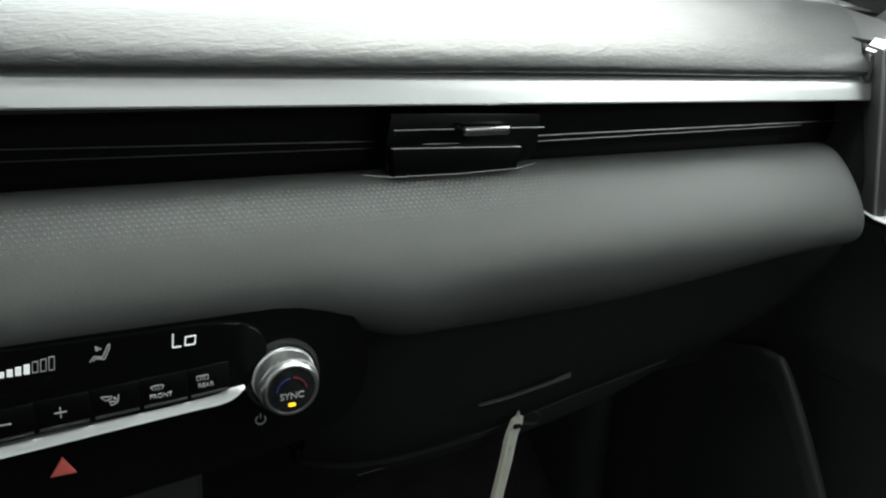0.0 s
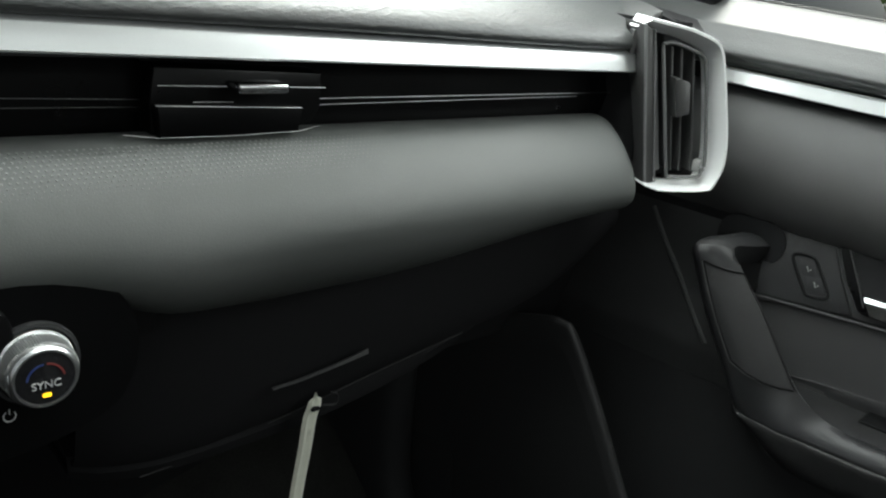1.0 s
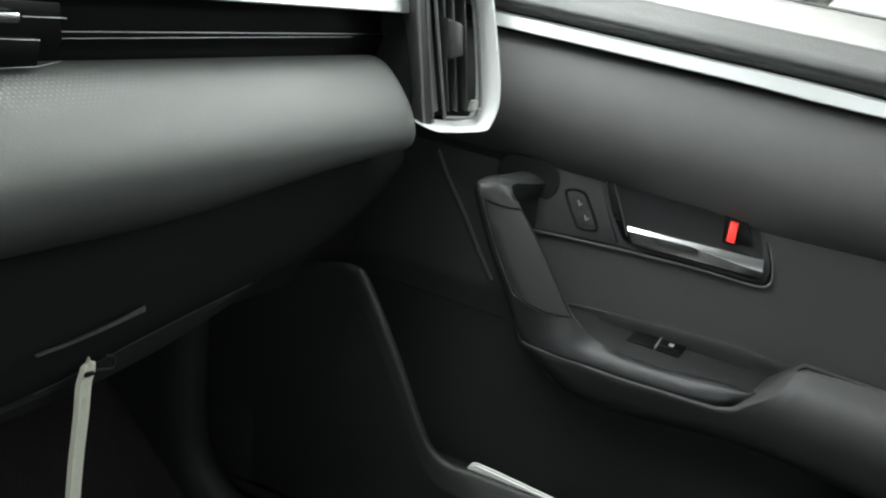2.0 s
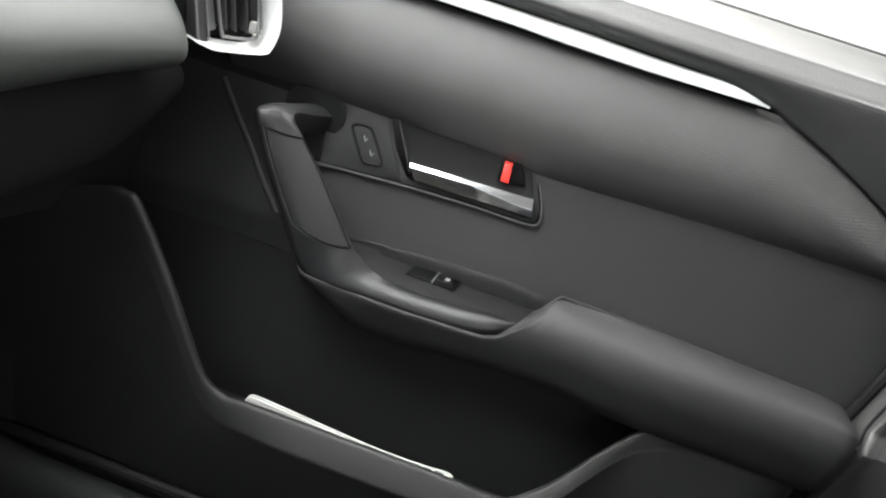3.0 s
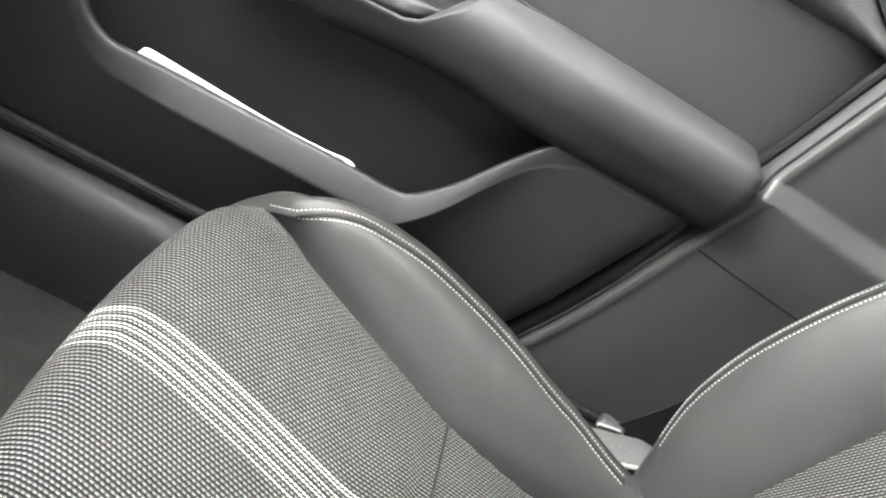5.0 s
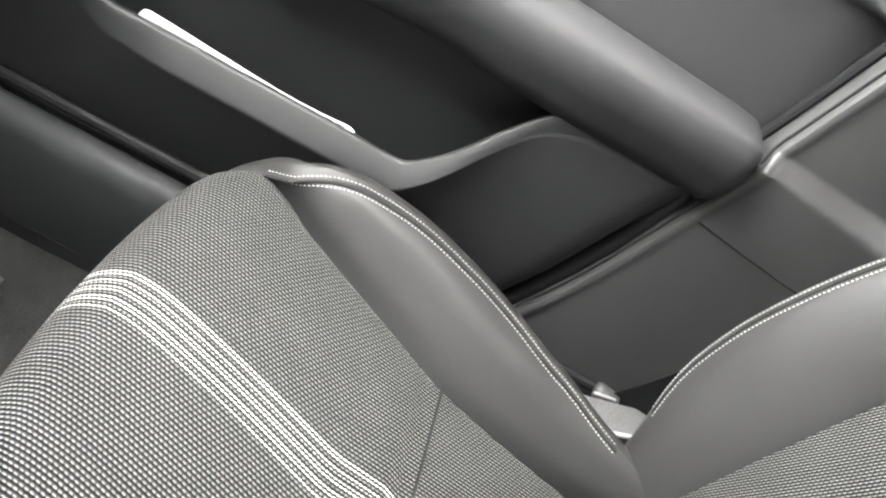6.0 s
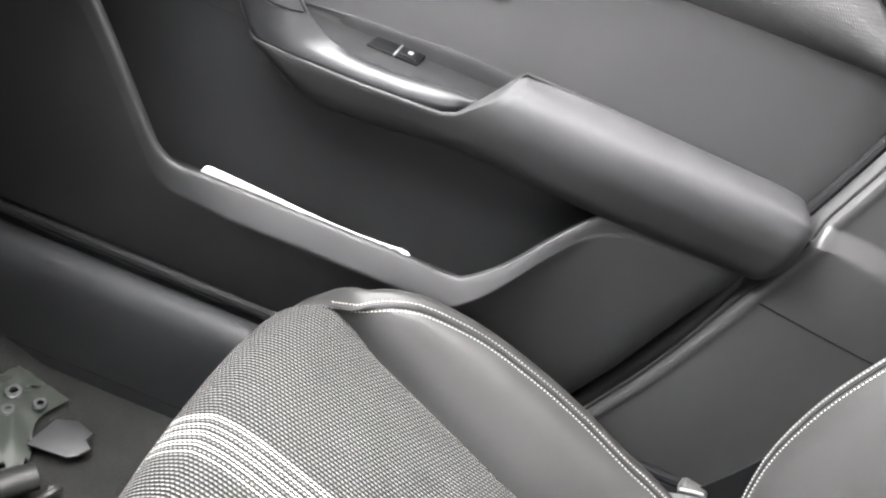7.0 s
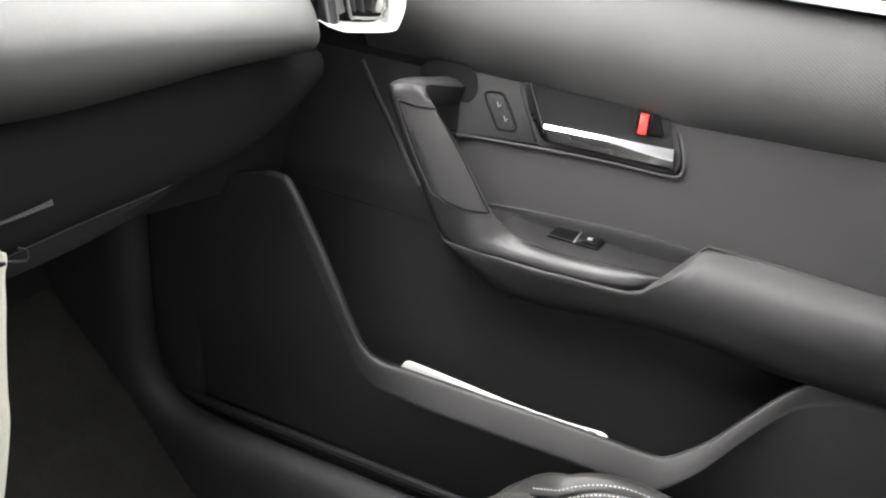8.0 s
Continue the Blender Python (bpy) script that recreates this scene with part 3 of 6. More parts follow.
def pad_dots():
    """Fine raised dots in staggered rows below the pad's upper edge, dying out downwards and to both ends."""
    verts, faces = [], []
    for row in range(12):
        along = 0.0300 + 0.0029 * row
        for col in range(190):
            u = -0.86 + 0.0036 * (col + 0.5 * (row % 2))
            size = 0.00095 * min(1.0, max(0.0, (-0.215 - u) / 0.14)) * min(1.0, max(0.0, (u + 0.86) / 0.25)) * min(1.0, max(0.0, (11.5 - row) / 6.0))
            if size < 0.0003:
                continue
            prof, run = pad_end(u), 0.0
            for (v0, w0), (v1, w1) in zip(prof, prof[1:]):
                step = math.hypot(v1 - v0, w1 - w0)
                if run + step >= along:
                    break
                run += step
            f = (along - run) / step
            c = dash(u, v0 + (v1 - v0) * f, w0 + (w1 - w0) * f)
            t = (DASH_V * (v1 - v0) + DASH_W * (w1 - w0)).normalized()
            n = t.cross(DASH_U).normalized()
            if n.dot(DASH_V) > 0:
                n = -n
            k = len(verts)
            for r, h in ((1.0, -0.0003), (0.62, 0.34 * size)):
                verts.extend(c + DASH_U * (size * r * math.cos(q)) + t * (size * r * math.sin(q)) + n * h for q in (0.0, 1.047, 2.094, 3.142, 4.189, 5.236))
            faces.extend((k + j, k + (j + 1) % 6, k + 6 + (j + 1) % 6, k + 6 + j) for j in range(6))
            faces.append(tuple(range(k + 6, k + 12)))
    bm = bmesh.new()
    vs = [bm.verts.new(p) for p in verts]
    for f in faces:
        bm.faces.new([vs[j] for j in f])
    return bm


tagged(part("embossed_dot", pad_dots(), M_DOT, dashboard, "glossier raised dots, coloured paler for their sheen"), kind="stuff")
part("under_panel", along_dash([(0.050, -0.143), (0.046, -0.155), (0.050, -0.17), (0.07, -0.18)], -1.2, -0.40, depth=0.004), M_BLACK, dashboard, "dark plastic under the pad")
part("end_filler", along_dash([(0.062, -0.115), (0.070, -0.150), (0.080, -0.190), (0.092, -0.230), (0.11, -0.30)], -0.14, 0.115, 12, depth=0.004), M_BLACK, dashboard, "dark lining under the dashboard end")
part("lower_console", rbox(dash(-0.78, 0.06, -0.42), (0.50, 0.14, 0.46), 0.02, Matrix.Rotation(radians(-12.5), 3, "Z")), M_PLASTIC, dashboard, "dark centre stack below the climate panel")


def corner_skin():
    """The trim between the dashboard's outer corner, the windscreen pillar and the door."""
    near = [(0.6145, 0.399, 0.9150), (0.645, 0.425, 0.9205), (0.700, 0.458, 0.9275), (0.780, 0.505, 0.9295), (0.870, 0.555, 0.9290)]
    high = [(0.652, 0.392, 0.9325), (0.728, 0.441, 0.9325), (0.775, 0.480, 0.9315), (0.830, 0.528, 0.9310), (0.873, 0.556, 0.9300)]
    left, right = spline(near, 4), spline(high, 4)
    far = [Vector((0.700, 0.362, 0.914)).lerp(Vector((0.90, 0.47, 0.940)), k / (len(left) - 1)) for k in range(len(left))]
    inner = [[a + Vector((0, 0, -0.02)), a, a.lerp(b, 0.3) + Vector((0, 0, 0.0015)), a.lerp(b, 0.75) + Vector((0, 0, 0.002)), b, b + Vector((0.001, 0, -0.006))] for a, b in zip(left, right)]
    outer = [[b + Vector((0.002, 0, -0.004)), b.lerp(c, 0.4) + Vector((0, 0, -0.002)), c] for b, c in zip(right, far)]
    return thick(loft(inner), 0.004), thick(loft(outer), 0.004)


trim, fill = corner_skin()
part("corner_trim", trim, M_PILLAR, dashboard, "smooth grey corner trim")
part("corner_fill", fill, M_BLACK, dashboard)


def end_panel():
    """The dark side face between the pad's end and the outer vent, running down into the footwell."""
    rows = []
    for z, s, back in ((0.925, 0.0, 0.0), (0.86, 0.0, 0.0), (0.80, 0.0, 0.0), (0.775, 0.002, 0.004), (0.762, 0.006, 0.03), (0.758, 0.010, 0.12)):
        rows.append([(0.628 + s, 0.50 + back, z), (0.630 + s, 0.43 + back, z), (0.634 + s, 0.398 + back, z), (0.642 + s, 0.386 + back, z), (0.66 + s, 0.385 + back, z), (0.685 + s, 0.374 + back, z), (0.70, 0.40 + back, z)])
    return thick(loft(rows), 0.004)


part("end_panel", end_panel(), M_BLACK, dashboard, "dark dashboard end panel")

# the small centre outlet bay with its slider
vent_bay = thing("centre_outlet", "gloss black slim air outlet with a chrome slider tab", "air vent", dash(-0.36, 0.03, -0.02))
part("surround", plate([(-0.419, 0.012), (-0.310, 0.009), (-0.308, -0.012), (-0.314, -0.022), (-0.327, -0.026), (-0.418, -0.0265), (-0.420, -0.010)], 0.03, lambda a, b, c: dash(a, 0.012 + c, b), 0.0012), M_VOID, vent_bay)
part("cavity_lip", plate([(-0.418, -0.0085), (-0.325, -0.0112), (-0.327, -0.0265), (-0.416, -0.0268)], 0.012, lambda a, b, c: dash(a, 0.006 + c, b), 0.001), M_VOID, vent_bay)
for line, rad in ((((-0.4185, 0.0032), (-0.378, 0.0026)), 0.00022), (((-0.336, 0.0020), (-0.310, 0.0016)), 0.00026), (((-0.398, -0.0062), (-0.373, -0.0066)), 0.00014), (((-0.4195, -0.0080), (-0.326, -0.0109)), 0.00026), (((-0.437, -0.0234), (-0.418, -0.0262), (-0.370, -0.0268), (-0.327, -0.0258), (-0.3125, -0.0228)), 0.00018)):
    part("edge_line", tube([dash(a, 0.0055, b) for a, b in line], 0.65 * rad, 6), M_SATIN, vent_bay)
part("slider_tab", plate(round_rect(0.033, 0.0058, 0.002, 3, -0.3575, 0.0025), 0.012, lambda a, b, c: dash(a, -0.002 + c, b), 0.0012), M_CHROME, vent_bay, "chrome slider tab")

# ---------------------------------------------------------------- climate control
climate = thing("climate_control", "black climate control panel with silver bar and knurled knob", "climate control", dash(-0.55, 0.0, -0.13))


def cl(a, b, c=0.0):
    """On the climate panel's face; c comes towards the cabin."""
    return dash(a, -0.030 - c + (b + 0.12) * 0.10, b)


HOUSING = [(-0.95, -0.070), (-0.64, -0.084), (-0.57, -0.087), (-0.52, -0.088), (-0.49, -0.0865), (-0.468, -0.089), (-0.452, -0.099), (-0.443, -0.115), (-0.441, -0.135), (-0.447, -0.155), (-0.46, -0.168), (-0.49, -0.178), (-0.56, -0.186), (-0.70, -0.197), (-0.95, -0.21)]
part("housing", plate([(a, b) for a, b, _ in spline([(a, b, 0) for a, b in HOUSING], 4)], 0.11, lambda a, b, c: cl(a, b, -0.002 - c), 0.006, 4), M_VOID, climate)
part("fascia", plate([(a, b) for a, b, _ in spline([(-0.93, -0.080, 0), (-0.64, -0.0895, 0), (-0.54, -0.0905, 0), (-0.515, -0.0945, 0), (-0.505, -0.105, 0), (-0.505, -0.120, 0), (-0.515, -0.131, 0), (-0.535, -0.1345, 0), (-0.64, -0.1370, 0), (-0.93, -0.137, 0)], 4)], 0.004, lambda a, b, c: cl(a, b, 0.001 - c), 0.001), M_VOID, climate, "gloss black display fascia")
bar_top = [(-0.95, -0.1605), (-0.6345, -0.1402), (-0.5977, -0.1378), (-0.5464, -0.1344), (-0.5313, -0.1327), (-0.5252, -0.1308), (-0.5177, -0.1304)]
bar_low = [(-0.95, -0.1655), (-0.6345, -0.1453), (-0.5960, -0.1427), (-0.5467, -0.1396), (-0.5310, -0.1387), (-0.5230, -0.1360), (-0.5177, -0.1313)]
rows = []
for (ta, tb, _), (la, lb, _) in zip(spline([(a, b, 0) for a, b in bar_top], 5), spline([(a, b, 0) for a, b in bar_low], 5)):
    rows.append([cl(ta, tb, -0.002), cl(ta, tb, 0.0006), cl(ta, tb - 0.0003, 0.0012), cl(la, lb + 0.0003, 0.0036), cl(la, lb, 0.0030), cl(la, lb, -0.002)])
part("chrome_bar", loft(rows, closed=True, cap=True), M_SATIN, climate, "silver trim bar")
for ua, wa, ub, wb in ((-0.6720, -0.1380, -0.6239, -0.1354), (-0.6224, -0.1350, -0.5979, -0.1340), (-0.5963, -0.1337, -0.5733, -0.1327), (-0.5720, -0.1325, -0.5486, -0.1316), (-0.5474, -0.1313, -0.5264, -0.1302)):
    part("button", plate([(ua, wa + 0.0160), (ub, wb + 0.0160), (ub, wb + 0.0010), (ua, wa + 0.0010)], 0.004, lambda a, b, c: cl(a, b, 0.0012 - c), 0.0002), M_VOID, climate)
    part("button_lip", tube([cl(ua + 0.0006, wa, 0.0020), cl(ub - 0.0006, wb, 0.0020)], 0.0009, 6), M_PLASTIC, climate)


def bar_line(a0, b0, a1, b1, t=0.0006, c=0.0021):
    d = Vector((a1 - a0, b1 - b0))
    s = Vector((-d.y, d.x)).normalized() * t / 2
    return plate([(a0 - s.x, b0 - s.y), (a1 - s.x, b1 - s.y), (a1 + s.x, b1 + s.y), (a0 + s.x, b0 + s.y)], 0.0004, lambda a, b, q: cl(a, b, c - q), 0.0)


def print_lines(lines, c=0.0018):
    return join(*[bar_line(a, b, p, q, t, c) for a, b, p, q, t in lines])


part("plus_symbol", print_lines([(-0.6146, -0.1269, -0.6086, -0.1269, 0.0006), (-0.6116, -0.1299, -0.6116, -0.1240, 0.0006)]), M_PRINT, climate)
part("minus_symbol", bar_line(-0.6430, -0.1283, -0.6340, -0.1283, 0.0006, 0.0018), M_PRINT, climate)
for k in range(9):
    u, h = -0.6431 + 0.00371 * k, 0.0018 + 0.00066 * k
    lean = 0.0006 * h / 0.007
    if k < 6:
        part("fan_bar", bar_line(u, -0.1029, u + lean, -0.1029 + h, 0.0026, 0.0016), M_LIT, climate, "lit fan speed bar")
    else:
        part("fan_bar", print_lines([(u - 0.0012, -0.1027, u - 0.0012 + lean, -0.1027 + h, 0.0004), (u + 0.0012, -0.1027, u + 0.0012 + lean, -0.1027 + h, 0.0004), (u - 0.0012 + lean, -0.1027 + h, u + 0.0012 + lean, -0.1027 + h, 0.0004), (u - 0.0012, -0.1027, u + 0.0012, -0.1027, 0.0004)], 0.0016), M_PRINT, climate)
part("airflow_symbol", print_lines([(-0.5958, -0.1019, -0.5938, -0.0990, 0.0006), (-0.5938, -0.0990, -0.5896, -0.1000, 0.0006), (-0.5896, -0.1000, -0.5868, -0.0941, 0.0006), (-0.5943, -0.1016, -0.5930, -0.1002, 0.0005), (-0.5930, -0.1002, -0.5888, -0.1013, 0.0006), (-0.5888, -0.1013, -0.5858, -0.0950, 0.0006), (-0.5868, -0.0938, -0.5856, -0.0938, 0.0011), (-0.5924, -0.0936, -0.5921, -0.0962, 0.0011), (-0.5915, -0.0943, -0.5913, -0.0958, 0.0009), (-0.5908, -0.0950, -0.5898, -0.0953, 0.0006)], 0.0016), M_PRINT, climate, "seated figure with an air arrow")
part("temperature_digits", print_lines([(-0.5547, -0.0927, -0.5551, -0.1006, 0.0007), (-0.5551, -0.1006, -0.5508, -0.1006, 0.0007), (-0.5483, -0.0956, -0.5488, -0.1004, 0.0007), (-0.5431, -0.0955, -0.5436, -0.1004, 0.0007), (-0.5483, -0.0956, -0.5431, -0.0955, 0.0007), (-0.5488, -0.1004, -0.5436, -0.1004, 0.0007)]), M_LIT, climate, "lit temperature reading")
part("seat_symbol", print_lines([(-0.5924, -0.1224, -0.5866, -0.1230, 0.0005), (-0.5924, -0.1224, -0.5900, -0.1250, 0.0005), (-0.5900, -0.1250, -0.5872, -0.1240, 0.0005), (-0.5836, -0.1225, -0.5842, -0.1266, 0.0007), (-0.5842, -0.1266, -0.5885, -0.1256, 0.0006), (-0.5882, -0.1258, -0.5876, -0.1280, 0.0005), (-0.5876, -0.1280, -0.5846, -0.1272, 0.0005), (-0.5860, -0.1236, -0.5850, -0.1250, 0.0012)]), M_PRINT, climate)
part("front_lettering", lettering("FRONT", 0.0036, lambda a, b, c: cl(-0.5625 + a, -0.1275 + b, 0.0016 + c)), M_PRINT, climate)
part("front_symbol", print_lines([(-0.5676, -0.1218, -0.5655, -0.1212, 0.0005), (-0.5655, -0.1212, -0.5625, -0.1212, 0.0005), (-0.5625, -0.1212, -0.5608, -0.1218, 0.0005), (-0.5676, -0.1218, -0.5663, -0.1237, 0.0004), (-0.5608, -0.1218, -0.5620, -0.1237, 0.0004), (-0.5655, -0.1222, -0.5652, -0.1240, 0.0004), (-0.5642, -0.1220, -0.5641, -0.1240, 0.0004), (-0.5630, -0.1222, -0.5631, -0.1240, 0.0004)]), M_PRINT, climate)
part("rear_lettering", lettering("REAR", 0.0036, lambda a, b, c: cl(-0.5388 + a, -0.1258 + b, 0.0016 + c)), M_PRINT, climate)
part("rear_symbol", print_lines([(-0.5436, -0.1200, -0.5374, -0.1200, 0.0005), (-0.5436, -0.1200, -0.5434, -0.1224, 0.0004), (-0.5374, -0.1200, -0.5374, -0.1224, 0.0004), (-0.5434, -0.1224, -0.5424, -0.1224, 0.0004), (-0.5384, -0.1224, -0.5374, -0.1224, 0.0004), (-0.5417, -0.1207, -0.5415, -0.1226, 0.0004), (-0.5405, -0.1205, -0.5404, -0.1226, 0.0004), (-0.5393, -0.1207, -0.5393, -0.1226, 0.0004)]), M_PRINT, climate)
part("hazard_symbol", plate([(-0.6195, -0.1650), (-0.6070, -0.1650), (-0.6132, -0.1545)], 0.001, lambda a, b, c: cl(a, b, -0.0005 - c), 0.0002), M_HAZARD, climate, "red hazard triangle")
part("power_symbol", join(*[bar_line(-0.508 + 0.003 * math.cos(radians(a)), -0.1565 + 0.003 * math.sin(radians(a)), -0.508 + 0.003 * math.cos(radians(a + 40)), -0.1565 + 0.003 * math.sin(radians(a + 40)), 0.0006, -0.0012) for a in range(120, 400, 40)], bar_line(-0.508, -0.1555, -0.508, -0.1525, 0.0006, -0.0012)), M_PRINT, climate)

KN_A, KN_B = -0.4945, -0.1300
KN_R = 0.93


def kn(a, b, h):
    return cl(KN_A + KN_R * a, KN_B + KN_R * b, 0.80 * h - 0.002)


def knurl(k, s):
    """Fine ridges along the knob's grip band."""
    return 1.0 + (0.018 if s % 2 else -0.045) if 2 <= k <= 9 else 1.0


knob = part("knob", lathe([(0.0205, 0.0), (0.0200, 0.004)] + [(0.0192 - 0.00006 * j, 0.0050 + 0.0016 * j) for j in range(8)] + [(0.0180, 0.0182), (0.0175, 0.0205), (0.0163, 0.0222), (0.0152, 0.0222), (0.0150, 0.0212)], kn, 168, knurl), M_SATINKNOB, climate, "knurled silver temperature knob", angle=8)
part("face", lathe([(0.0150, 0.0212), (0.0148, 0.0216), (0.008, 0.0222), (0.0005, 0.0224)], kn, 48), M_GLOSS, knob, "gloss black knob face")
part("collar", lathe([(0.0245, -0.004), (0.0235, 0.003), (0.0215, 0.0035), (0.0205, 0.001)], kn, 48), M_PLASTIC, knob)
part("lettering", lettering("SYNC", 0.0060, lambda a, b, c: kn(a, b - 0.0035, 0.0228 + c)), M_PRINT, knob)
part("indicator", plate(round_rect(0.0046, 0.0022, 0.0008, 2, 0.0, -0.0095), 0.0006, lambda a, b, c: kn(a, b, 0.0228 - c), 0.0), M_AMBER, knob, "amber indicator lamp")


def arc(a0, a1, r=0.0095):
    return join(*[plate([(r0 * math.cos(radians(q)), r0 * math.sin(radians(q)) - 0.001) for q, r0 in ((a, r - 0.0005), (a + 11, r - 0.0005), (a + 11, r + 0.0005), (a, r + 0.0005))], 0.0004, lambda p, q, c: kn(p, q, 0.0227 - c), 0.0) for a in range(a0, a1, 11)])


part("cold_arc", arc(95, 172), M_BLUE, knob, "blue printed arc")
part("warm_arc", arc(8, 85), M_REDP, knob, "red printed arc")

# ---------------------------------------------------------------- outer vent
vent = thing("side_vent", "upright air vent in a silver frame at the dashboard end", "air vent", (0.66, 0.37, 0.77))
V_O, V_D = Vector((0.642, 0.368, 0.772)), Vector((0.81, -0.586, 0.0))
V_N = V_D.cross(Vector((0, 0, 1))).normalized()


def vt(s, z, c=0.0):
    """On the vent's face: s across, z height, c towards the cabin."""
    return V_O + V_D * s + Vector((0, 0, z - 0.772)) + V_N * c


rim_out = spline([(-0.0047, 0.7803, 0), (0.0073, 0.7765, 0), (0.0169, 0.7752, 0), (0.042, 0.7755, 0), (0.0655, 0.777, 0), (0.073, 0.7823, 0), (0.0782, 0.8021, 0), (0.0742, 0.8267, 0), (0.0654, 0.853, 0), (0.0562, 0.8784, 0), (0.0500, 0.8940, 0), (0.0441, 0.9068, 0), (0.0356, 0.9155, 0), (0.0117, 0.9225, 0), (-0.0003, 0.9245, 0), (-0.036, 0.9285, 0)], 4)
rim_in = spline([(0.0012, 0.7836, 0), (0.0124, 0.7815, 0), (0.024, 0.7800, 0), (0.042, 0.7796, 0), (0.0590, 0.7802, 0), (0.0652, 0.7855, 0), (0.0685, 0.8005, 0), (0.0640, 0.8235, 0), (0.0569, 0.8487, 0), (0.0486, 0.8746, 0), (0.0440, 0.8890, 0), (0.0383, 0.8990, 0), (0.0274, 0.9066, 0), (0.0021, 0.9134, 0), (-0.010, 0.9150, 0), (-0.040, 0.9185, 0)], 4)
rows = []
for p, q in zip(rim_out, rim_in):
    lip = p.lerp(q, 0.24)
    rows.append([vt(p.x, p.y, -0.018), vt(p.x, p.y, 0.0068), vt(p.x * 0.97 + q.x * 0.03, p.y * 0.97 + q.y * 0.03, 0.008), vt(lip.x, lip.y, 0.0078), vt(lip.x * 0.94 + q.x * 0.06, lip.y * 0.94 + q.y * 0.06, 0.0066), vt(q.x, q.y, -0.008), vt(q.x, q.y, -0.020)])
part("bezel", loft(rows, cap=True), M_SILVER, vent, "satin silver frame", 24)
part("cavity", plate([(-0.040, 0.921), (0.03, 0.906), (0.044, 0.885), (0.068, 0.80), (0.06, 0.783), (0.0, 0.778)], 0.004, lambda a, b, c: vt(a, b, -0.03 - c), 0.0), M_BLACK, vent)
part("side_wall", plate([(-0.040, 0.923), (-0.0270, 0.919), (0.0095, 0.781), (-0.002, 0.779)], 0.03, lambda a, b, c: vt(a, b, 0.002 - c), 0.003), M_PILLAR, vent)
part("inner_wall", plate([(-0.029, 0.916), (-0.0126, 0.9075), (0.0225, 0.7905), (0.008, 0.784)], 0.016, lambda a, b, c: vt(a, b, -0.013 - c), 0.001), M_VENT, vent)
# Two tubes paler than the wall, painting in the highlights on its edges.
part("wall_edge_glint", tube([vt(-0.0275, 0.919, 0.0022), vt(0.0088, 0.783, 0.0022)], 0.0009, 8), M_VENT, vent)
part("wall_edge_glint", tube([vt(-0.0375, 0.922, 0.0026), vt(-0.0022, 0.783, 0.0026)], 0.0015, 8), M_VENT, vent)
core = [(-0.0136, 0.9069, 0), (-0.0027, 0.9092, 0), (0.0196, 0.9040, 0), (0.0312, 0.8996, 0), (0.0367, 0.8905, 0), (0.0495, 0.8493, 0), (0.0620, 0.8035, 0), (0.0605, 0.7933, 0), (0.0565, 0.7881, 0), (0.0288, 0.7873, 0), (0.0217, 0.7926, 0), (0.004, 0.850, 0)]
part("inner_ring", tube([vt(a, b, -0.002) for a, b, _ in spline(core + [core[0]], 4)], 0.0017, 8), M_VENT, vent)
for s in (-0.0005, 0.0095, 0.0225):
    part("blade", plate([(s - 0.0012, 0.905), (s + 0.0012, 0.905), (s + 0.0312, 0.792), (s + 0.0288, 0.792)], 0.02, lambda a, b, c: vt(a, b, -0.006 - c), 0.0006), M_PILLAR, vent)
part("tab", plate([(0.0038, 0.8799), (0.0099, 0.8793), (0.0200, 0.8768), (0.0224, 0.8751), (0.0284, 0.8497), (0.0278, 0.8476), (0.0149, 0.8438)], 0.012, lambda a, b, c: vt(a, b, 0.003 - c), 0.0018), M_PILLAR, vent, "grey vent tab")
part("roller", rbox(vt(0.0555, 0.799, -0.004), (0.008, 0.007, 0.012), 0.002), M_GREYPL, vent)

# ---------------------------------------------------------------- glove box
glove = thing("glove_box", "dark plastic glove box door under the dashboard", "glove box", dash(-0.25, 0.08, -0.30))


glove_low = curve1([-0.46, -0.36, -0.29, -0.20, -0.10, -0.03, 0.03, 0.08, 0.115], [-0.296, -0.290, -0.283, -0.267, -0.2515, -0.2405, -0.2240, -0.1960, -0.168])
cover_low = curve1([-0.46, -0.33, -0.256, -0.20, -0.15, -0.11, -0.08, -0.05], [-0.306, -0.3010, -0.2985, -0.2910, -0.2800, -0.2680, -0.2560, -0.2430])


def glove_skin():
    """The lid follows the pad's rise at its top and sweeps up to a point at its outer end."""
    rows = []
    for i in range(40):
        u = -0.44 + 0.555 * i / 39
        top, low = -0.166 + 0.035 * ease((u + 0.26) / 0.30), glove_low(u)
        back = 0.03 * max(0.0, 1 - i / 16) ** 6
        rows.append([dash(u, v + back, top + (low - top) * q) for v, q in ((0.080, -0.02), (0.064, 0.02), (0.055, 0.12), (0.050, 0.30), (0.048, 0.55), (0.050, 0.80), (0.0535, 0.94), (0.057, 0.99), (0.064, 1.01), (0.10, 1.02))])
    return thick(loft(rows), 0.004)


def cover_skin():
    rows = []
    for i in range(24):
        u = -0.44 + 0.40 * i / 23
        top, low = glove_low(u) + 0.004, cover_low(u)
        back = 0.03 * max(0.0, 1 - i / 11) ** 6 + 0.05 * max(0.0, i / 23 - 0.7) ** 2
        rows.append([dash(u, v + back, top + (low - top) * q) for v, q in ((0.090, 0.0), (0.068, 0.20), (0.063, 0.6), (0.0645, 0.93), (0.070, 1.0), (0.16, 1.05), (0.30, 0.9))])
    return thick(loft(rows), 0.004)


part("door", glove_skin(), M_BLACK, glove)
part("lower_cover", cover_skin(), M_BLACK, glove)
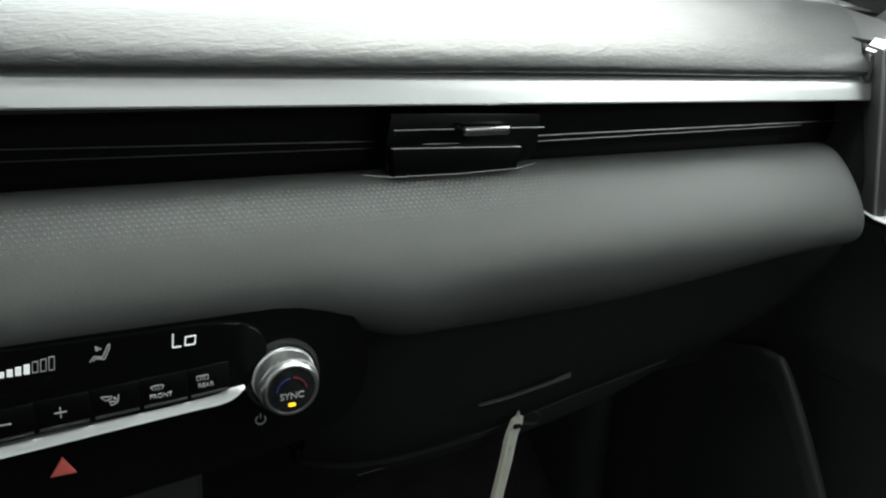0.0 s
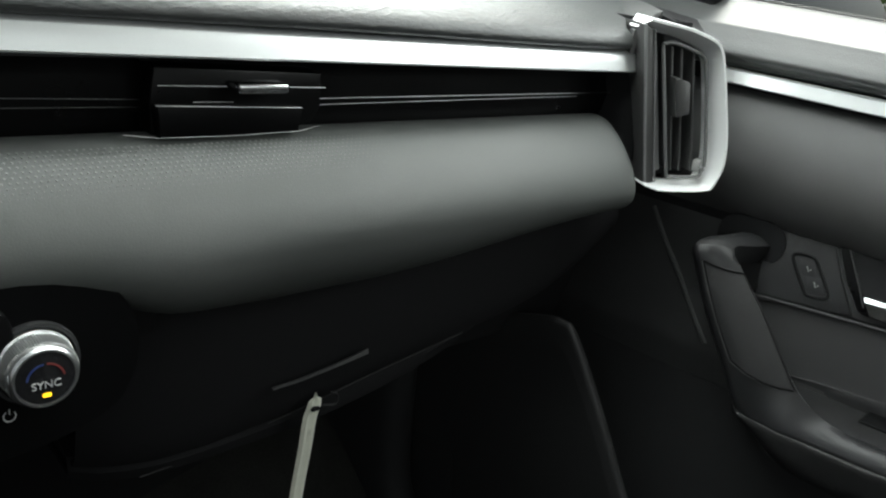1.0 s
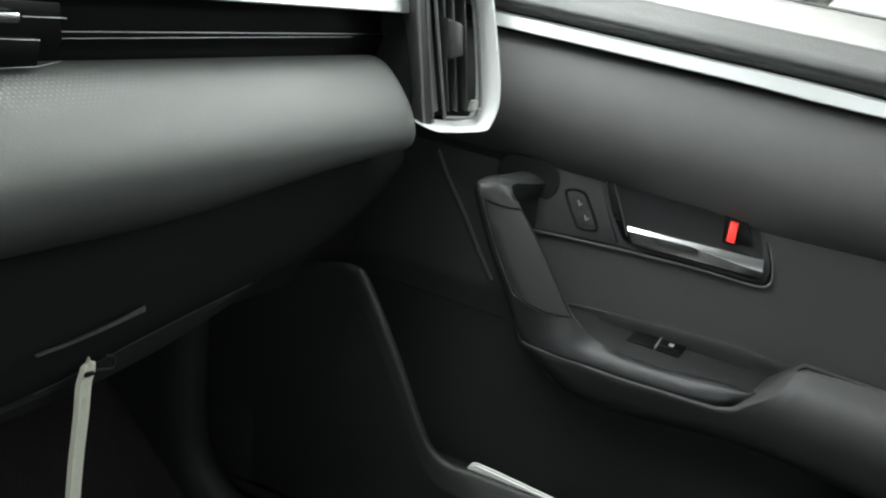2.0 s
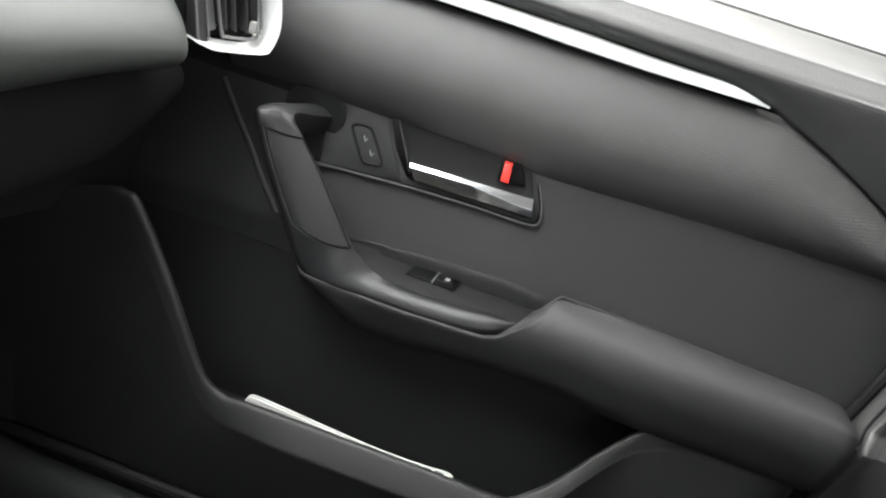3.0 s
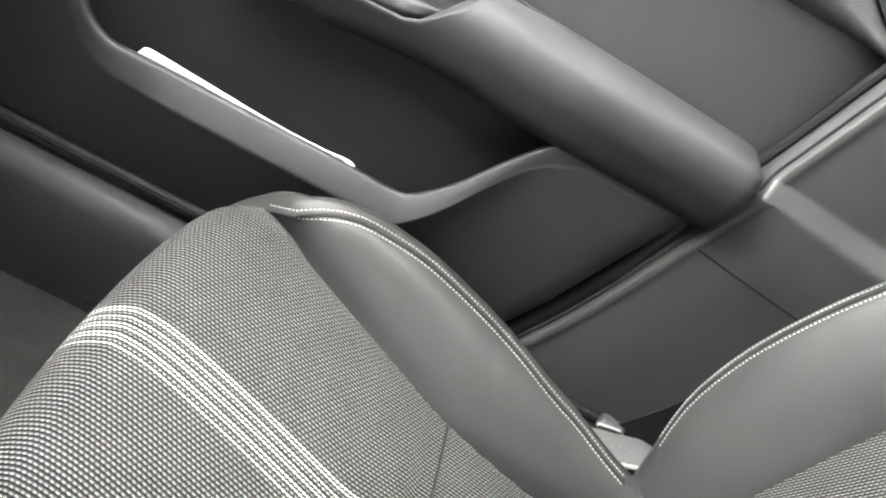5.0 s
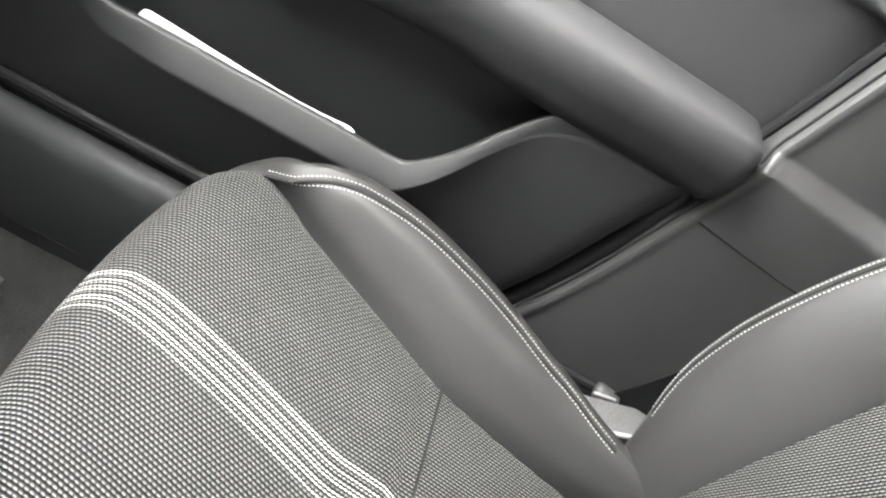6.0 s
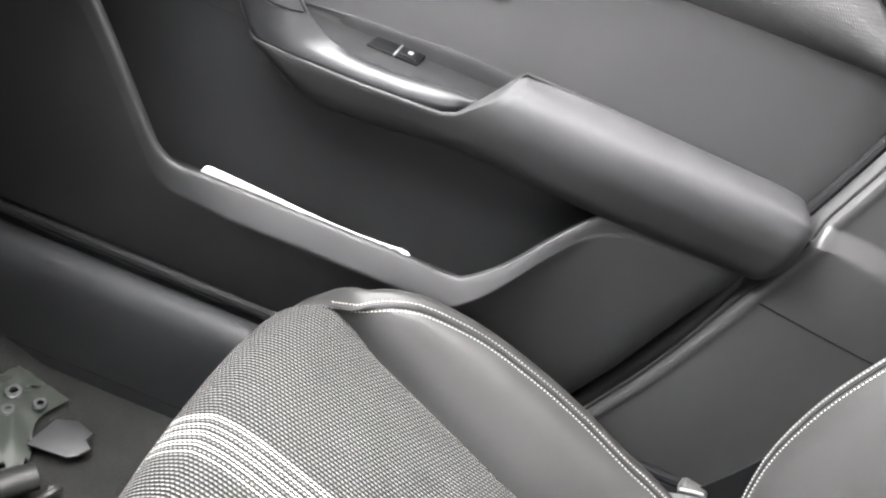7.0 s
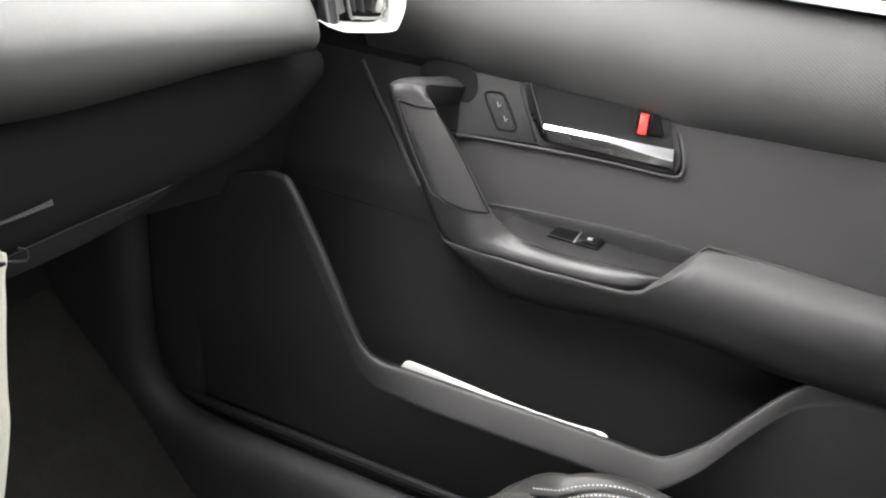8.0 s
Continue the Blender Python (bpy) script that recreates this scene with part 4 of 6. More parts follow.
part("latch_lip", sweep(spline([dash(-0.3074, 0.04, -0.2402), dash(-0.2807, 0.04, -0.2387), dash(-0.2481, 0.04, -0.2340), dash(-0.2184, 0.04, -0.2284)], 6), lambda k: [(0.0006 + 0.0022 * k * k, 0.0016), (-0.0006 - 0.0022 * k * k, 0.0016), (-0.0006, -0.0012), (0.0006, -0.0012)], -DASH_V), M_MOTTLED, glove, "grey latch lip, paler than the lid")
# Thin tubes paler than the lid stand for highlights on its edges.
part("lower_edge_glint", tube([dash(u, 0.0635, cover_low(u) + 0.001) for u in (-0.40 + 0.015 * k for k in range(20))], 0.0006, 6), M_PLASTIC2, glove)
part("upper_edge_glint", tube([dash(u, 0.0545, glove_low(u) + 0.001) for u in (-0.30 + 0.015 * k for k in range(15))], 0.0004, 6), M_PLASTIC2, glove)

# ---------------------------------------------------------------- passenger door
door = thing("car_door", "closed dark grey passenger door with armrest and map pocket", "car door", (0.78, 0.05, 0.24))

belt_low = curve1([-0.60, -0.395, -0.264, -0.195, -0.155, -0.125, -0.09, -0.04, 0.60], [0.640, 0.758, 0.830, 0.858, 0.8725, 0.8800, 0.8828, 0.8838, 0.8845])
rear_at = curve1([0.20, 0.28, 0.375, 0.50, 0.58, 0.66, 0.742, 0.90], [-0.205, -0.240, -0.276, -0.316, -0.352, -0.380, -0.400, -0.44])


def belt_skin():
    """The grained shoulder below the window; to the rear it reaches down in a slant."""
    rows = []
    for i in range(60):
        y = 0.47 - 1.05 * i / 59
        b = belt_low(y)
        prof = [(0.862, 0.938), (0.856, 0.9460), (0.846, 0.9466), (0.826, 0.9396), (0.806, 0.9318), (0.7920, 0.9250), (0.7885, 0.9228), (0.7862, 0.9200), (0.7790, 0.9118), (0.7722, 0.9040), (0.7690, 0.8975), (0.7735, 0.5 * (0.8975 + b) + 0.001), (0.7815, b + 0.003), (0.7860, b), (0.795, b - 0.002)]
        front = min(1.1, max(0.0, (y - 0.30) / 0.10))
        rows.append([Vector((x - 0.02 * front * front, y, z)) for x, z, _ in spline([(x, z, 0) for x, z in prof], 4)])
    return thick(loft(rows), 0.004)


belt = part("shoulder_trim", belt_skin(), M_SHOULDER, door, "grained soft shoulder below the window")
part("window_seal", tube(spline([(0.858, y, 0.944) for y in (0.42, 0.2, -0.2, -0.58)], 8), 0.006, 8), M_RUBBER, belt)


def strip_skin():
    rows = []
    for i in range(44):
        y = 0.375 - 0.531 * i / 43
        k = ease((-0.02 - y) / 0.135)
        top = min(0.8828 - 0.002 * ease((0.05 - y) / 0.1), belt_low(y) - 0.0012)
        low = min(0.8686 - 0.0018 * ease((0.12 - y) / 0.1) + 0.0035 * k, top - 0.0004)
        mid = 0.5 * (top + low)
        rows.append([(0.790, y, top), (0.7755, y, top), (0.7738, y, top - 0.0012 * (1 - k)), (0.7731, y, mid), (0.7722, y, low + 0.0014 * (1 - k)), (0.7735, y, low), (0.795, y, low - 0.0005)])
    return thick(loft(rows), 0.002)


part("strip_backing", rbox((0.803, 0.12, 0.873), (0.012, 0.54, 0.045), 0.003), M_BLACK, door)
part("trim_strip", strip_skin(), M_SATIN, door, "brushed silver trim strip tapering to a point")


def insert_skin():
    """The embossed pad between the silver strip and the handle recess."""
    rows = []
    for i in range(56):
        y = 0.40 - 0.80 * i / 55
        top = min(0.8615, belt_low(y) - 0.003)
        e = ease((0.10 - y) / 0.08)
        low = 0.722 * (1 - e) + (0.7170 - 0.056 * y) * e
        h = max(top - low, 0.004)
        prof = [(0.800, top + 0.003), (0.787, top - 0.002), (0.780, top - 0.10 * h), (0.7715, top - 0.28 * h), (0.7685, top - 0.44 * h), (0.7705, top - 0.58 * h), (0.7785, top - 0.73 * h), (0.7920, top - 0.87 * h), (0.812, low - 0.002)]
        rows.append([Vector((x, y, z)) for x, z, _ in spline([(x, z, 0) for x, z in prof], 3)])
    return thick(loft(rows), 0.004)


part("upper_pad", insert_skin(), M_DOORPAD, door, "soft embossed upper door pad")


def panel_x(y, z):
    """The inner face of the main door panel."""
    k = min(1.0, max(0.0, (0.735 - z) / 0.155))
    x = 0.806 - 0.030 * k ** 1.1
    if z < 0.56:
        x = 0.776 - 0.004 * (0.56 - z) / 0.3
    return x


def panel_skin(zs_top, zs_low):
    rows = []
    zs = [zs_top + (zs_low - zs_top) * j / 30 for j in range(31)]
    for i in range(50):
        k = i / 49
        rows.append([(panel_x(0, z), 0.54 * (1 - k) + (rear_at(z) - 0.004) * k, z) for z in zs])
    return thick(loft(rows), 0.004)


part("inner_panel", panel_skin(0.752, 0.548), M_PLASTIC2, door, "charcoal moulded inner panel")
part("pocket_liner", panel_skin(0.5475, 0.262), M_POCKET, door, "dark liner behind the map pocket")


def arm_skin():
    """The padded armrest; ahead it narrows to the lower shell of the pull cup."""
    ys = [-0.37, -0.30, -0.10, -0.030, 0.020, 0.034, 0.06, 0.12, 0.19, 0.245, 0.28]
    tops = [0.622, 0.630, 0.637, 0.6375, 0.581, 0.574, 0.571, 0.568, 0.5675, 0.571, 0.576]
    flank = curve1([0.0, 0.04, 0.10, 0.22, 0.42, 0.62, 0.80, 0.93, 1.0], [0.062, 0.042, 0.030, 0.017, 0.0065, 0.0005, 0.004, 0.018, 0.040])
    rows = []
    n = 200
    for i in range(n):
        y = 0.250 - 0.5884 * i / (n - 1)
        top = float(np.interp(y, ys, tops))
        low = min(top - 0.003, 0.528 - 0.024 * ease((y + 0.06) / 0.20) + 0.070 * max(0.0, (y - 0.15) / 0.1) ** 1.9)
        end = math.sqrt(max(0.0, 1 - max(0.0, (-0.318 - y) / 0.0205) ** 2))
        nose = math.sqrt(max(0.0, 1 - max(0.0, (y - 0.232) / 0.0195) ** 2))
        cup = min(1.0, max(0.0, (y + 0.030) / 0.05))
        slow = min(1.0, max(0.0, (y + 0.16) / 0.26))
        slow = slow * slow * (3 - 2 * slow)
        inn = 0.650 + 0.0350 * slow
        wall = 0.780
        f1 = (top - low) / 0.109
        side = [(inn + flank(f), low + 0.109 * f) for f in [f1 * q for q in (0.0, 0.06, 0.14, 0.26, 0.42, 0.60, 0.78, 0.91)]]
        thin = ease((y - 0.14) / 0.07)
        side = [(x * (1 - thin) + thin * (inn + 0.004 + 0.034 * (1 - q / 0.91) ** 2), z) for (x, z), q in zip(side, (0.0, 0.06, 0.14, 0.26, 0.42, 0.60, 0.78, 0.91))]
        lip = (inn + flank(f1)) * (1 - thin) + (inn + 0.004) * thin
        pad = [(lip, top - 0.0015), (0.703, top + 0.0005), (0.716, top - 0.0025), (0.731, top - 0.0105), (wall - 0.025, top - 0.026), (wall, top - 0.040)]
        well = [(lip + 0.001, top), (lip + 0.006, top + 0.0005), (lip + 0.012, top - 0.004), (lip + 0.018, top - 0.016), (wall - 0.03, top - 0.030), (wall, top - 0.034)]
        prof = [(wall, low + 0.010)] + side + [(a[0] * (1 - cup) + b[0] * cup, a[1] * (1 - cup) + b[1] * cup) for a, b in zip(pad, well)]
        if end < 1.0:
            prof = [(wall - (wall - x) * (0.84 + 0.16 * end), 0.577 + (z - 0.577) * (0.72 + 0.28 * end)) for x, z in prof]
        if nose < 1.0:
            prof = [(wall - (wall - x) * (0.4 + 0.6 * nose), z) for x, z in prof]
        pts = spline([(x, z, 0) for x, z in prof], 3)
        rows.append([Vector((x, y, z)) for x, z, _ in pts])
    tail = [rows[-1][0].lerp(rows[-1][len(rows[-1]) // 2], 0.5)] * len(rows[-1])
    for f in (0.12, 0.5, 0.9):
        rows.append([p.lerp(q, f) + Vector((0, -0.0015 * min(1.0, 3 * f), 0)) for p, q in zip(rows[-1] if f == 0.12 else rows[n], tail)])
    return weld(loft(rows, cap=True), 0.00005)


arm = part("armrest", arm_skin(), M_ARM, door, "padded dark grey armrest")
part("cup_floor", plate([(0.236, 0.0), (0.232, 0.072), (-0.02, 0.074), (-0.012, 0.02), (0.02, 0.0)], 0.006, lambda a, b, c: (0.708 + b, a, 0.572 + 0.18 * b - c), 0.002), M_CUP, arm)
cup_line = curve1([-0.045, -0.015, 0.025, 0.085, 0.145, 0.21, 0.245], [0.600, 0.6022, 0.6040, 0.6015, 0.5980, 0.5918, 0.588])
rows = []
for i in range(30):
    y = 0.236 - 0.266 * i / 29
    z = cup_line(y)
    rows.append([(0.772, y, 0.580), (0.7735, y, z - 0.008), (panel_x(y, z) - 0.0052, y, z - 0.0012), (panel_x(y, z) - 0.0040, y, z), (panel_x(y, z) + 0.002, y, z + 0.0005)])
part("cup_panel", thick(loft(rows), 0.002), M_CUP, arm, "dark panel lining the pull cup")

# pull handle: a broad band from the cup's front up the door, its top turning out to the panel
outer = [(0.835, 0.300, 0.712), (0.790, 0.306, 0.7165), (0.745, 0.314, 0.7205), (0.708, 0.321, 0.7235), (0.6905, 0.3195, 0.7185), (0.690, 0.305, 0.685), (0.690, 0.286, 0.6485), (0.690, 0.263, 0.6125), (0.690, 0.245, 0.581), (0.690, 0.230, 0.5685), (0.690, 0.205, 0.5665), (0.690, 0.150, 0.568), (0.690, 0.100, 0.569), (0.690, 0.055, 0.573), (0.692, 0.030, 0.578), (0.702, 0.006, 0.584)]
inner = [(0.835, 0.262, 0.706), (0.795, 0.270, 0.712), (0.755, 0.280, 0.718), (0.724, 0.288, 0.7235), (0.7105, 0.286, 0.7200), (0.710, 0.270, 0.702), (0.710, 0.244, 0.673), (0.710, 0.217, 0.638), (0.710, 0.196, 0.611), (0.710, 0.181, 0.599), (0.710, 0.158, 0.588), (0.710, 0.120, 0.584), (0.710, 0.075, 0.586), (0.710, 0.038, 0.590), (0.712, 0.018, 0.590), (0.718, -0.010, 0.586)]
out_s, in_s = spline(outer, 5), spline(inner, 5)


def pull_rows():
    rows, face = [], Vector((-0.5, 0, 1.0))
    n = len(out_s)
    for i in range(n - 1, -1, -1):
        a, b = out_s[i], in_s[i]
        d = (out_s[min(i + 1, n - 1)] - out_s[max(i - 1, 0)]).normalized()
        across = (b - a)
        turned = across.cross(d).normalized()
        face = turned if turned.dot(face) > 0 else -turned
        back = -face * 0.022
        rows.append([a + back + across * 0.15, a + back * 0.35, a + across * 0.03 + face * 0.0008, a + across * 0.12 + face * 0.0028, a + across * 0.35 + face * 0.0055, a + across * 0.62 + face * 0.0060, a + across * 0.86 + face * 0.0030, b + face * 0.0004, b + back * 0.35, b + back - across * 0.15])
    return rows


band = pull_rows()
pull = part("pull_handle", loft(band[:-19], closed=True, cap=True), M_SATINBLACK, door, "satin charcoal pull handle", angle=60)
part("handle_root", loft(band[-20:], closed=True, cap=True), M_PLASTIC, pull)


def on(line, f):
    return line[int(f)].lerp(line[int(f) + 1], f - int(f))


rows = []
for i in range(22):
    row = []
    for q, rise in ((0.0, 0.003), (0.04, 0.0050), (0.25, 0.0071), (0.5, 0.0074), (0.75, 0.0068), (0.96, 0.0046), (1.0, 0.001)):
        f = 21.8 + 2.6 * q + (13.6 + 2.8 * q - 1.2 * (1 - q) ** 4) * i / 21
        a, b = on(out_s, f), on(in_s, f)
        face = (b - a).cross(on(out_s, f + 1) - on(out_s, f - 1)).normalized()
        if face.x > 0:
            face = -face
        row.append(a + (b - a) * (0.15 + 0.835 * q) + face * rise)
    rows.append(row)
grip_edge = [r[0].lerp(r[1], 0.7) for r in rows] + rows[-1][1:6] + [r[6].lerp(r[5], 0.5) for r in rows[::-1]] + rows[0][1:6][::-1]
part("grip_seam", tube(grip_edge + grip_edge[:1], 0.0011, 6), M_VOID, pull)
# Paler tube outside the seam, a highlight painted as grey plastic.
part("grip_highlight", tube([p + Vector((-0.0004, 0.0010, -0.0011)) for p in grip_edge[:26]], 0.0007, 6), M_PILLAR, pull)
part("grip_pad", loft(rows, cap=True), M_GRIP, pull, "textured leather grip")

# Flat black plate on the panel, standing for shade behind the handle's top.
part("handle_root_shade", plate(round_rect(0.070, 0.046, 0.020, 5, 0.292, 0.714), 0.003, lambda a, b, c: (0.7945 - c, a, b), 0.001), M_BLACK, door)
for line in (((0.405, 0.7135), (0.381, 0.682), (0.355, 0.652), (0.326, 0.615), (0.303, 0.588)), ((0.52, 0.552), (0.42, 0.5525), (0.295, 0.556))):
    part("panel_seam", tube(spline([(panel_x(y, z) - (0.0026 if z > 0.57 else 0.0015), y, z) for y, z in line], 5), 0.0034 if line[0][1] > 0.7 else 0.0015, 8), M_PILLAR if line[0][1] > 0.7 else M_BLACK, door)

# handle recess, lever and lock
PX = 0.788


def dp(y, z, c=0.0):
    """On the door panel round the handle; c comes into the cabin."""
    return Vector((PX + 0.02 * max(0, (z - 0.66) / 0.075) - c, y, z))


recess = part("handle_bezel", plate([(a, b) for a, b, _ in spline([(0.214, 0.738, 0), (0.196, 0.703, 0), (0.172, 0.678, 0), (0.150, 0.6755, 0), (0.060, 0.6745, 0), (0.030, 0.6740, 0), (0.0205, 0.679, 0), (0.0215, 0.692, 0), (0.032, 0.715, 0), (0.044, 0.738, 0)], 4)], 0.010, lambda a, b, c: dp(a, b, 0.005 - c), 0.002), M_PLASTIC, door, "dark handle surround")
# Recess is a proud plate; its depth is put into the darker colour.
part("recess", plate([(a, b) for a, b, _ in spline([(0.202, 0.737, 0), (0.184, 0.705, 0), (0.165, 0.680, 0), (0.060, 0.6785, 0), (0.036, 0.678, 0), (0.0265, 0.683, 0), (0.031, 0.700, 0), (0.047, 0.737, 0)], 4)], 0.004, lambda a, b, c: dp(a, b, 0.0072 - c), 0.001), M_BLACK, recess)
# Black plate painted in for the shade of the slanted gap.
part("recess_gap_shade", plate([(0.2105, 0.737), (0.1985, 0.737), (0.1795, 0.7035), (0.1690, 0.6850), (0.1640, 0.6795), (0.1720, 0.6785), (0.1920, 0.7040)], 0.004, lambda a, b, c: dp(a, b, 0.0092 - c), 0.0012), M_VOID, recess)
# Added pale tube that stands for the highlight along the gap.
part("recess_glint", tube(spline([dp(0.1990, 0.734, 0.0094), dp(0.1800, 0.703, 0.0094), dp(0.1690, 0.684, 0.0094)], 5), 0.0007, 6), M_PILLAR, recess)
rows = []
for i in range(21):
    k = i / 20
    y = 0.171 - 0.141 * k
    top, low = 0.6962 + 0.0060 * k, 0.6778 + 0.0035 * k
    fold = top - 0.0048 - 0.0068 * ease((k - 0.40) / 0.60)
    y2 = y - 0.010 * (1 - k) - 0.005 * k
    rows.append([dp(y, top - 0.001, 0.006), dp(y, top, 0.0125), dp(y, top - 0.0008, 0.0150), dp(y - 0.002, fold + 0.0006, 0.0172), dp(y - 0.002, fold, 0.0172), dp(y2, low + 0.001, 0.0120), dp(y2, low, 0.0105), dp(y2, low + 0.001, 0.006)])
part("lever", loft(rows, closed=True, cap=True), M_CHROME, recess, "chrome door release lever", angle=22)
part("lock_tab", plate([(0.0728, 0.7290), (0.0640, 0.7290), (0.0620, 0.7085), (0.0712, 0.7085)], 0.010, lambda a, b, c: dp(a, b, 0.016 - c), 0.002), M_RED, recess, "red door lock tab")
part("lock_slot", plate([(0.0800, 0.7330), (0.0560, 0.7330), (0.0440, 0.7100), (0.0745, 0.7065)], 0.003, lambda a, b, c: dp(a, b, 0.0100 - c), 0.001), M_VOID, recess)

button_plate = part("button_plate", plate([(0.285, 0.737), (0.2150, 0.737), (0.198, 0.704), (0.176, 0.672), (0.200, 0.668), (0.270, 0.655), (0.272, 0.69)], 0.008, lambda a, b, c: dp(a, b, 0.006 - c), 0.0015), M_PLASTIC, door, "satin charcoal plate with seat buttons")
for k, (a, b) in enumerate(((0.230, 0.7015), (0.2185, 0.6885))):
    part("seat_button", plate([(a + 0.010, b + 0.007), (a - 0.004, b + 0.0085), (a - 0.011, b - 0.006), (a + 0.003, b - 0.0075)], 0.006, lambda p, q, c: dp(p, q, 0.0063 - c), 0.0002), M_PLASTIC, button_plate)
    part("seat_mark", tube([dp(a + 0.001, b + 0.003, 0.0066), dp(a - 0.002, b - 0.002, 0.0066), dp(a - 0.004, b + 0.001, 0.0068)], 0.0006, 5), M_GREYPL, button_plate)
ring = [(0.2450, 0.7125), (0.2380, 0.7145), (0.2280, 0.7142), (0.2225, 0.7100), (0.2035, 0.6845), (0.2045, 0.6795), (0.2100, 0.6780), (0.2200, 0.6770), (0.2260, 0.6805), (0.2455, 0.7065)]
part("button_rim", tube([dp(a, b, 0.0065) for a, b, _ in spline([(a, b, 0) for a, b in ring + ring[:1]], 3)], 0.0016, 6), M_BLACK, button_plate)
# Black line, and below it a ridge whose highlight is put into paler grey.
for drop, rad, mat in ((0.0, 0.0010, M_VOID), (0.0028, 0.0014, M_PILLAR)):
    part("feature_line", tube(spline([dp(0.283, 0.6612 - drop, 0.004), dp(0.211, 0.6668 - drop, 0.0055), dp(0.156, 0.6705 - drop, 0.0055), dp(0.0885, 0.6735 - drop, 0.0055), dp(0.032, 0.6742 - drop, 0.0055), dp(0.0195 - drop, 0.6790 - drop, 0.005), dp(0.0215 - drop, 0.694, 0.0045), dp(0.032 - drop, 0.716, 0.003)], 6), rad, 8), mat, door)

switch = part("window_switch", plate([(0.136, 0.0), (0.130, 0.017), (0.075, 0.017), (0.079, 0.0)], 0.006, lambda a, b, c: (0.753 + b, a, 0.5815 + 0.35 * b - c + 0.001), 0.001), M_VOID, door, "gloss black window switch")
part("rocker", plate([(0.102, 0.003), (0.099, 0.015), (0.078, 0.015), (0.081, 0.003)], 0.004, lambda a, b, c: (0.753 + b, a, 0.5842 + 0.35 * b - c), 0.0012), M_VOID, switch)
part("divider", plate([(0.1062, 0.0), (0.1030, 0.0165), (0.1012, 0.0165), (0.1044, 0.0)], 0.003, lambda a, b, c: (0.753 + b, a, 0.5838 + 0.35 * b - c), 0.0004), M_KNOB, switch)
part("rocker_mark", plate([(0.093, 0.007), (0.092, 0.011), (0.087, 0.011), (0.088, 0.007)], 0.0004, lambda a, b, c: (0.753 + b, a, 0.5846 + 0.35 * b), 0.0), M_PRINT, switch)

# map pocket: outer shell with a rolled rim
rim_pts = spline([(0.60, 0.545, 0), (0.50, 0.583, 0), (0.445, 0.602, 0), (0.425, 0.604, 0), (0.408, 0.595, 0), (0.364, 0.528, 0), (0.317, 0.446, 0), (0.300, 0.422, 0), (0.278, 0.411, 0), (0.245, 0.4115, 0), (0.130, 0.4125, 0), (0.012, 0.413, 0), (-0.030, 0.4125, 0), (-0.055, 0.418, 0), (-0.087, 0.450, 0), (-0.120, 0.496, 0), (-0.151, 0.534, 0), (-0.20, 0.560, 0)], 5)


rim_z = curve1([-0.20, -0.151, -0.120, -0.087, -0.055], [0.560, 0.534, 0.496, 0.450, 0.418])


def pocket_skin():
    """The pocket's outer shell: ahead an upright front, behind it runs on to the door's slanted rear edge."""
    low = 0.212

    def section(z, place):
        ch = 0.029
        def at(h, x, fall):
            y, k = place(h)
            back = 0.038 * ease((-0.05 - y) / 0.12) * fall
            soft = (0.656 - x) * 0.9 * ease((y - 0.19) / 0.13) if 0.630 < x < 0.656 else 0.0
            return Vector((x + back + soft + 0.03 * max(0.0, k - 0.5) ** 8 * 256, y, h))
        prof = [(0.686, low, 0.3), (0.683, low + 0.004, 0.3), (0.678, low + 0.03, 0.3), (0.667, low + (z - low) * 0.40, 0.4), (0.653, low + (z - low) * 0.68, 0.7), (0.6445, z - ch - 0.008, 0.92), (0.6425, z - ch - 0.003, 0.97), (0.6415, z - ch, 1.0), (0.6422, z - ch + 0.0022, 1.0), (0.6440, z - ch + 0.0055, 0.95), (0.6497, z - 0.42 * ch, 0.8), (0.6555, z - 0.0045, 0.67), (0.6570, z - 0.0022, 0.65), (0.6590, z - 0.0002, 0.62), (0.661, z + 0.0002, 0.6), (0.665, z - 0.0005, 0.6), (0.669, z - 0.006, 0.6), (0.672, z - 0.05, 0.6), (0.676, z - 0.09, 0.6)]
        return [at(h, x, fall) for x, h, fall in prof]
    rows = [section(z, lambda h, y=y: (y, 0.0)) for y, z, _ in rim_pts if y > -0.052]
    for j in range(1, 37):
        k = j / 36

        def place(h, k=k):
            return -0.052 + k * (rear_at(max(h, 0.212)) + 0.054), k
        z = 0.45
        for _ in range(30):
            z = 0.5 * (z + rim_z(place(z)[0]))
        rows.append(section(z, place))
    return loft(rows)


pocket = part("map_pocket", pocket_skin(), M_PLASTIC2, door, "moulded map pocket with a rolled rim", angle=60)
part("pocket_floor", rbox((0.742, 0.16, 0.335), (0.09, 0.60, 0.006), 0.002), M_PLASTIC, door)
part("door_base", rbox((0.755, 0.15, 0.262), (0.11, 0.74, 0.03), 0.01), M_PLASTIC, door)


def rear_edge_skin():
    """The folded rear edge of the door: a groove and a broad rounded bead."""
    rows = []
    for j in range(44):
        z = 0.535 + 0.300 * j / 43
        e, x = rear_at(z), panel_x(0, z)
        w = 1.0 - 0.25 * ease((z - 0.60) / 0.15)
        rows.append([(x + a, e - w * b, z) for a, b in ((0.020, 0.0), (0.010, 0.0006), (0.010, 0.0028), (0.003, 0.0034), (0.0005, 0.0046), (-0.0006, 0.0066), (-0.0002, 0.0100), (0.0010, 0.0160), (0.0024, 0.0205), (0.0048, 0.0228), (0.012, 0.0240), (0.05, 0.0242))])
    return thick(loft(rows), -0.0015)


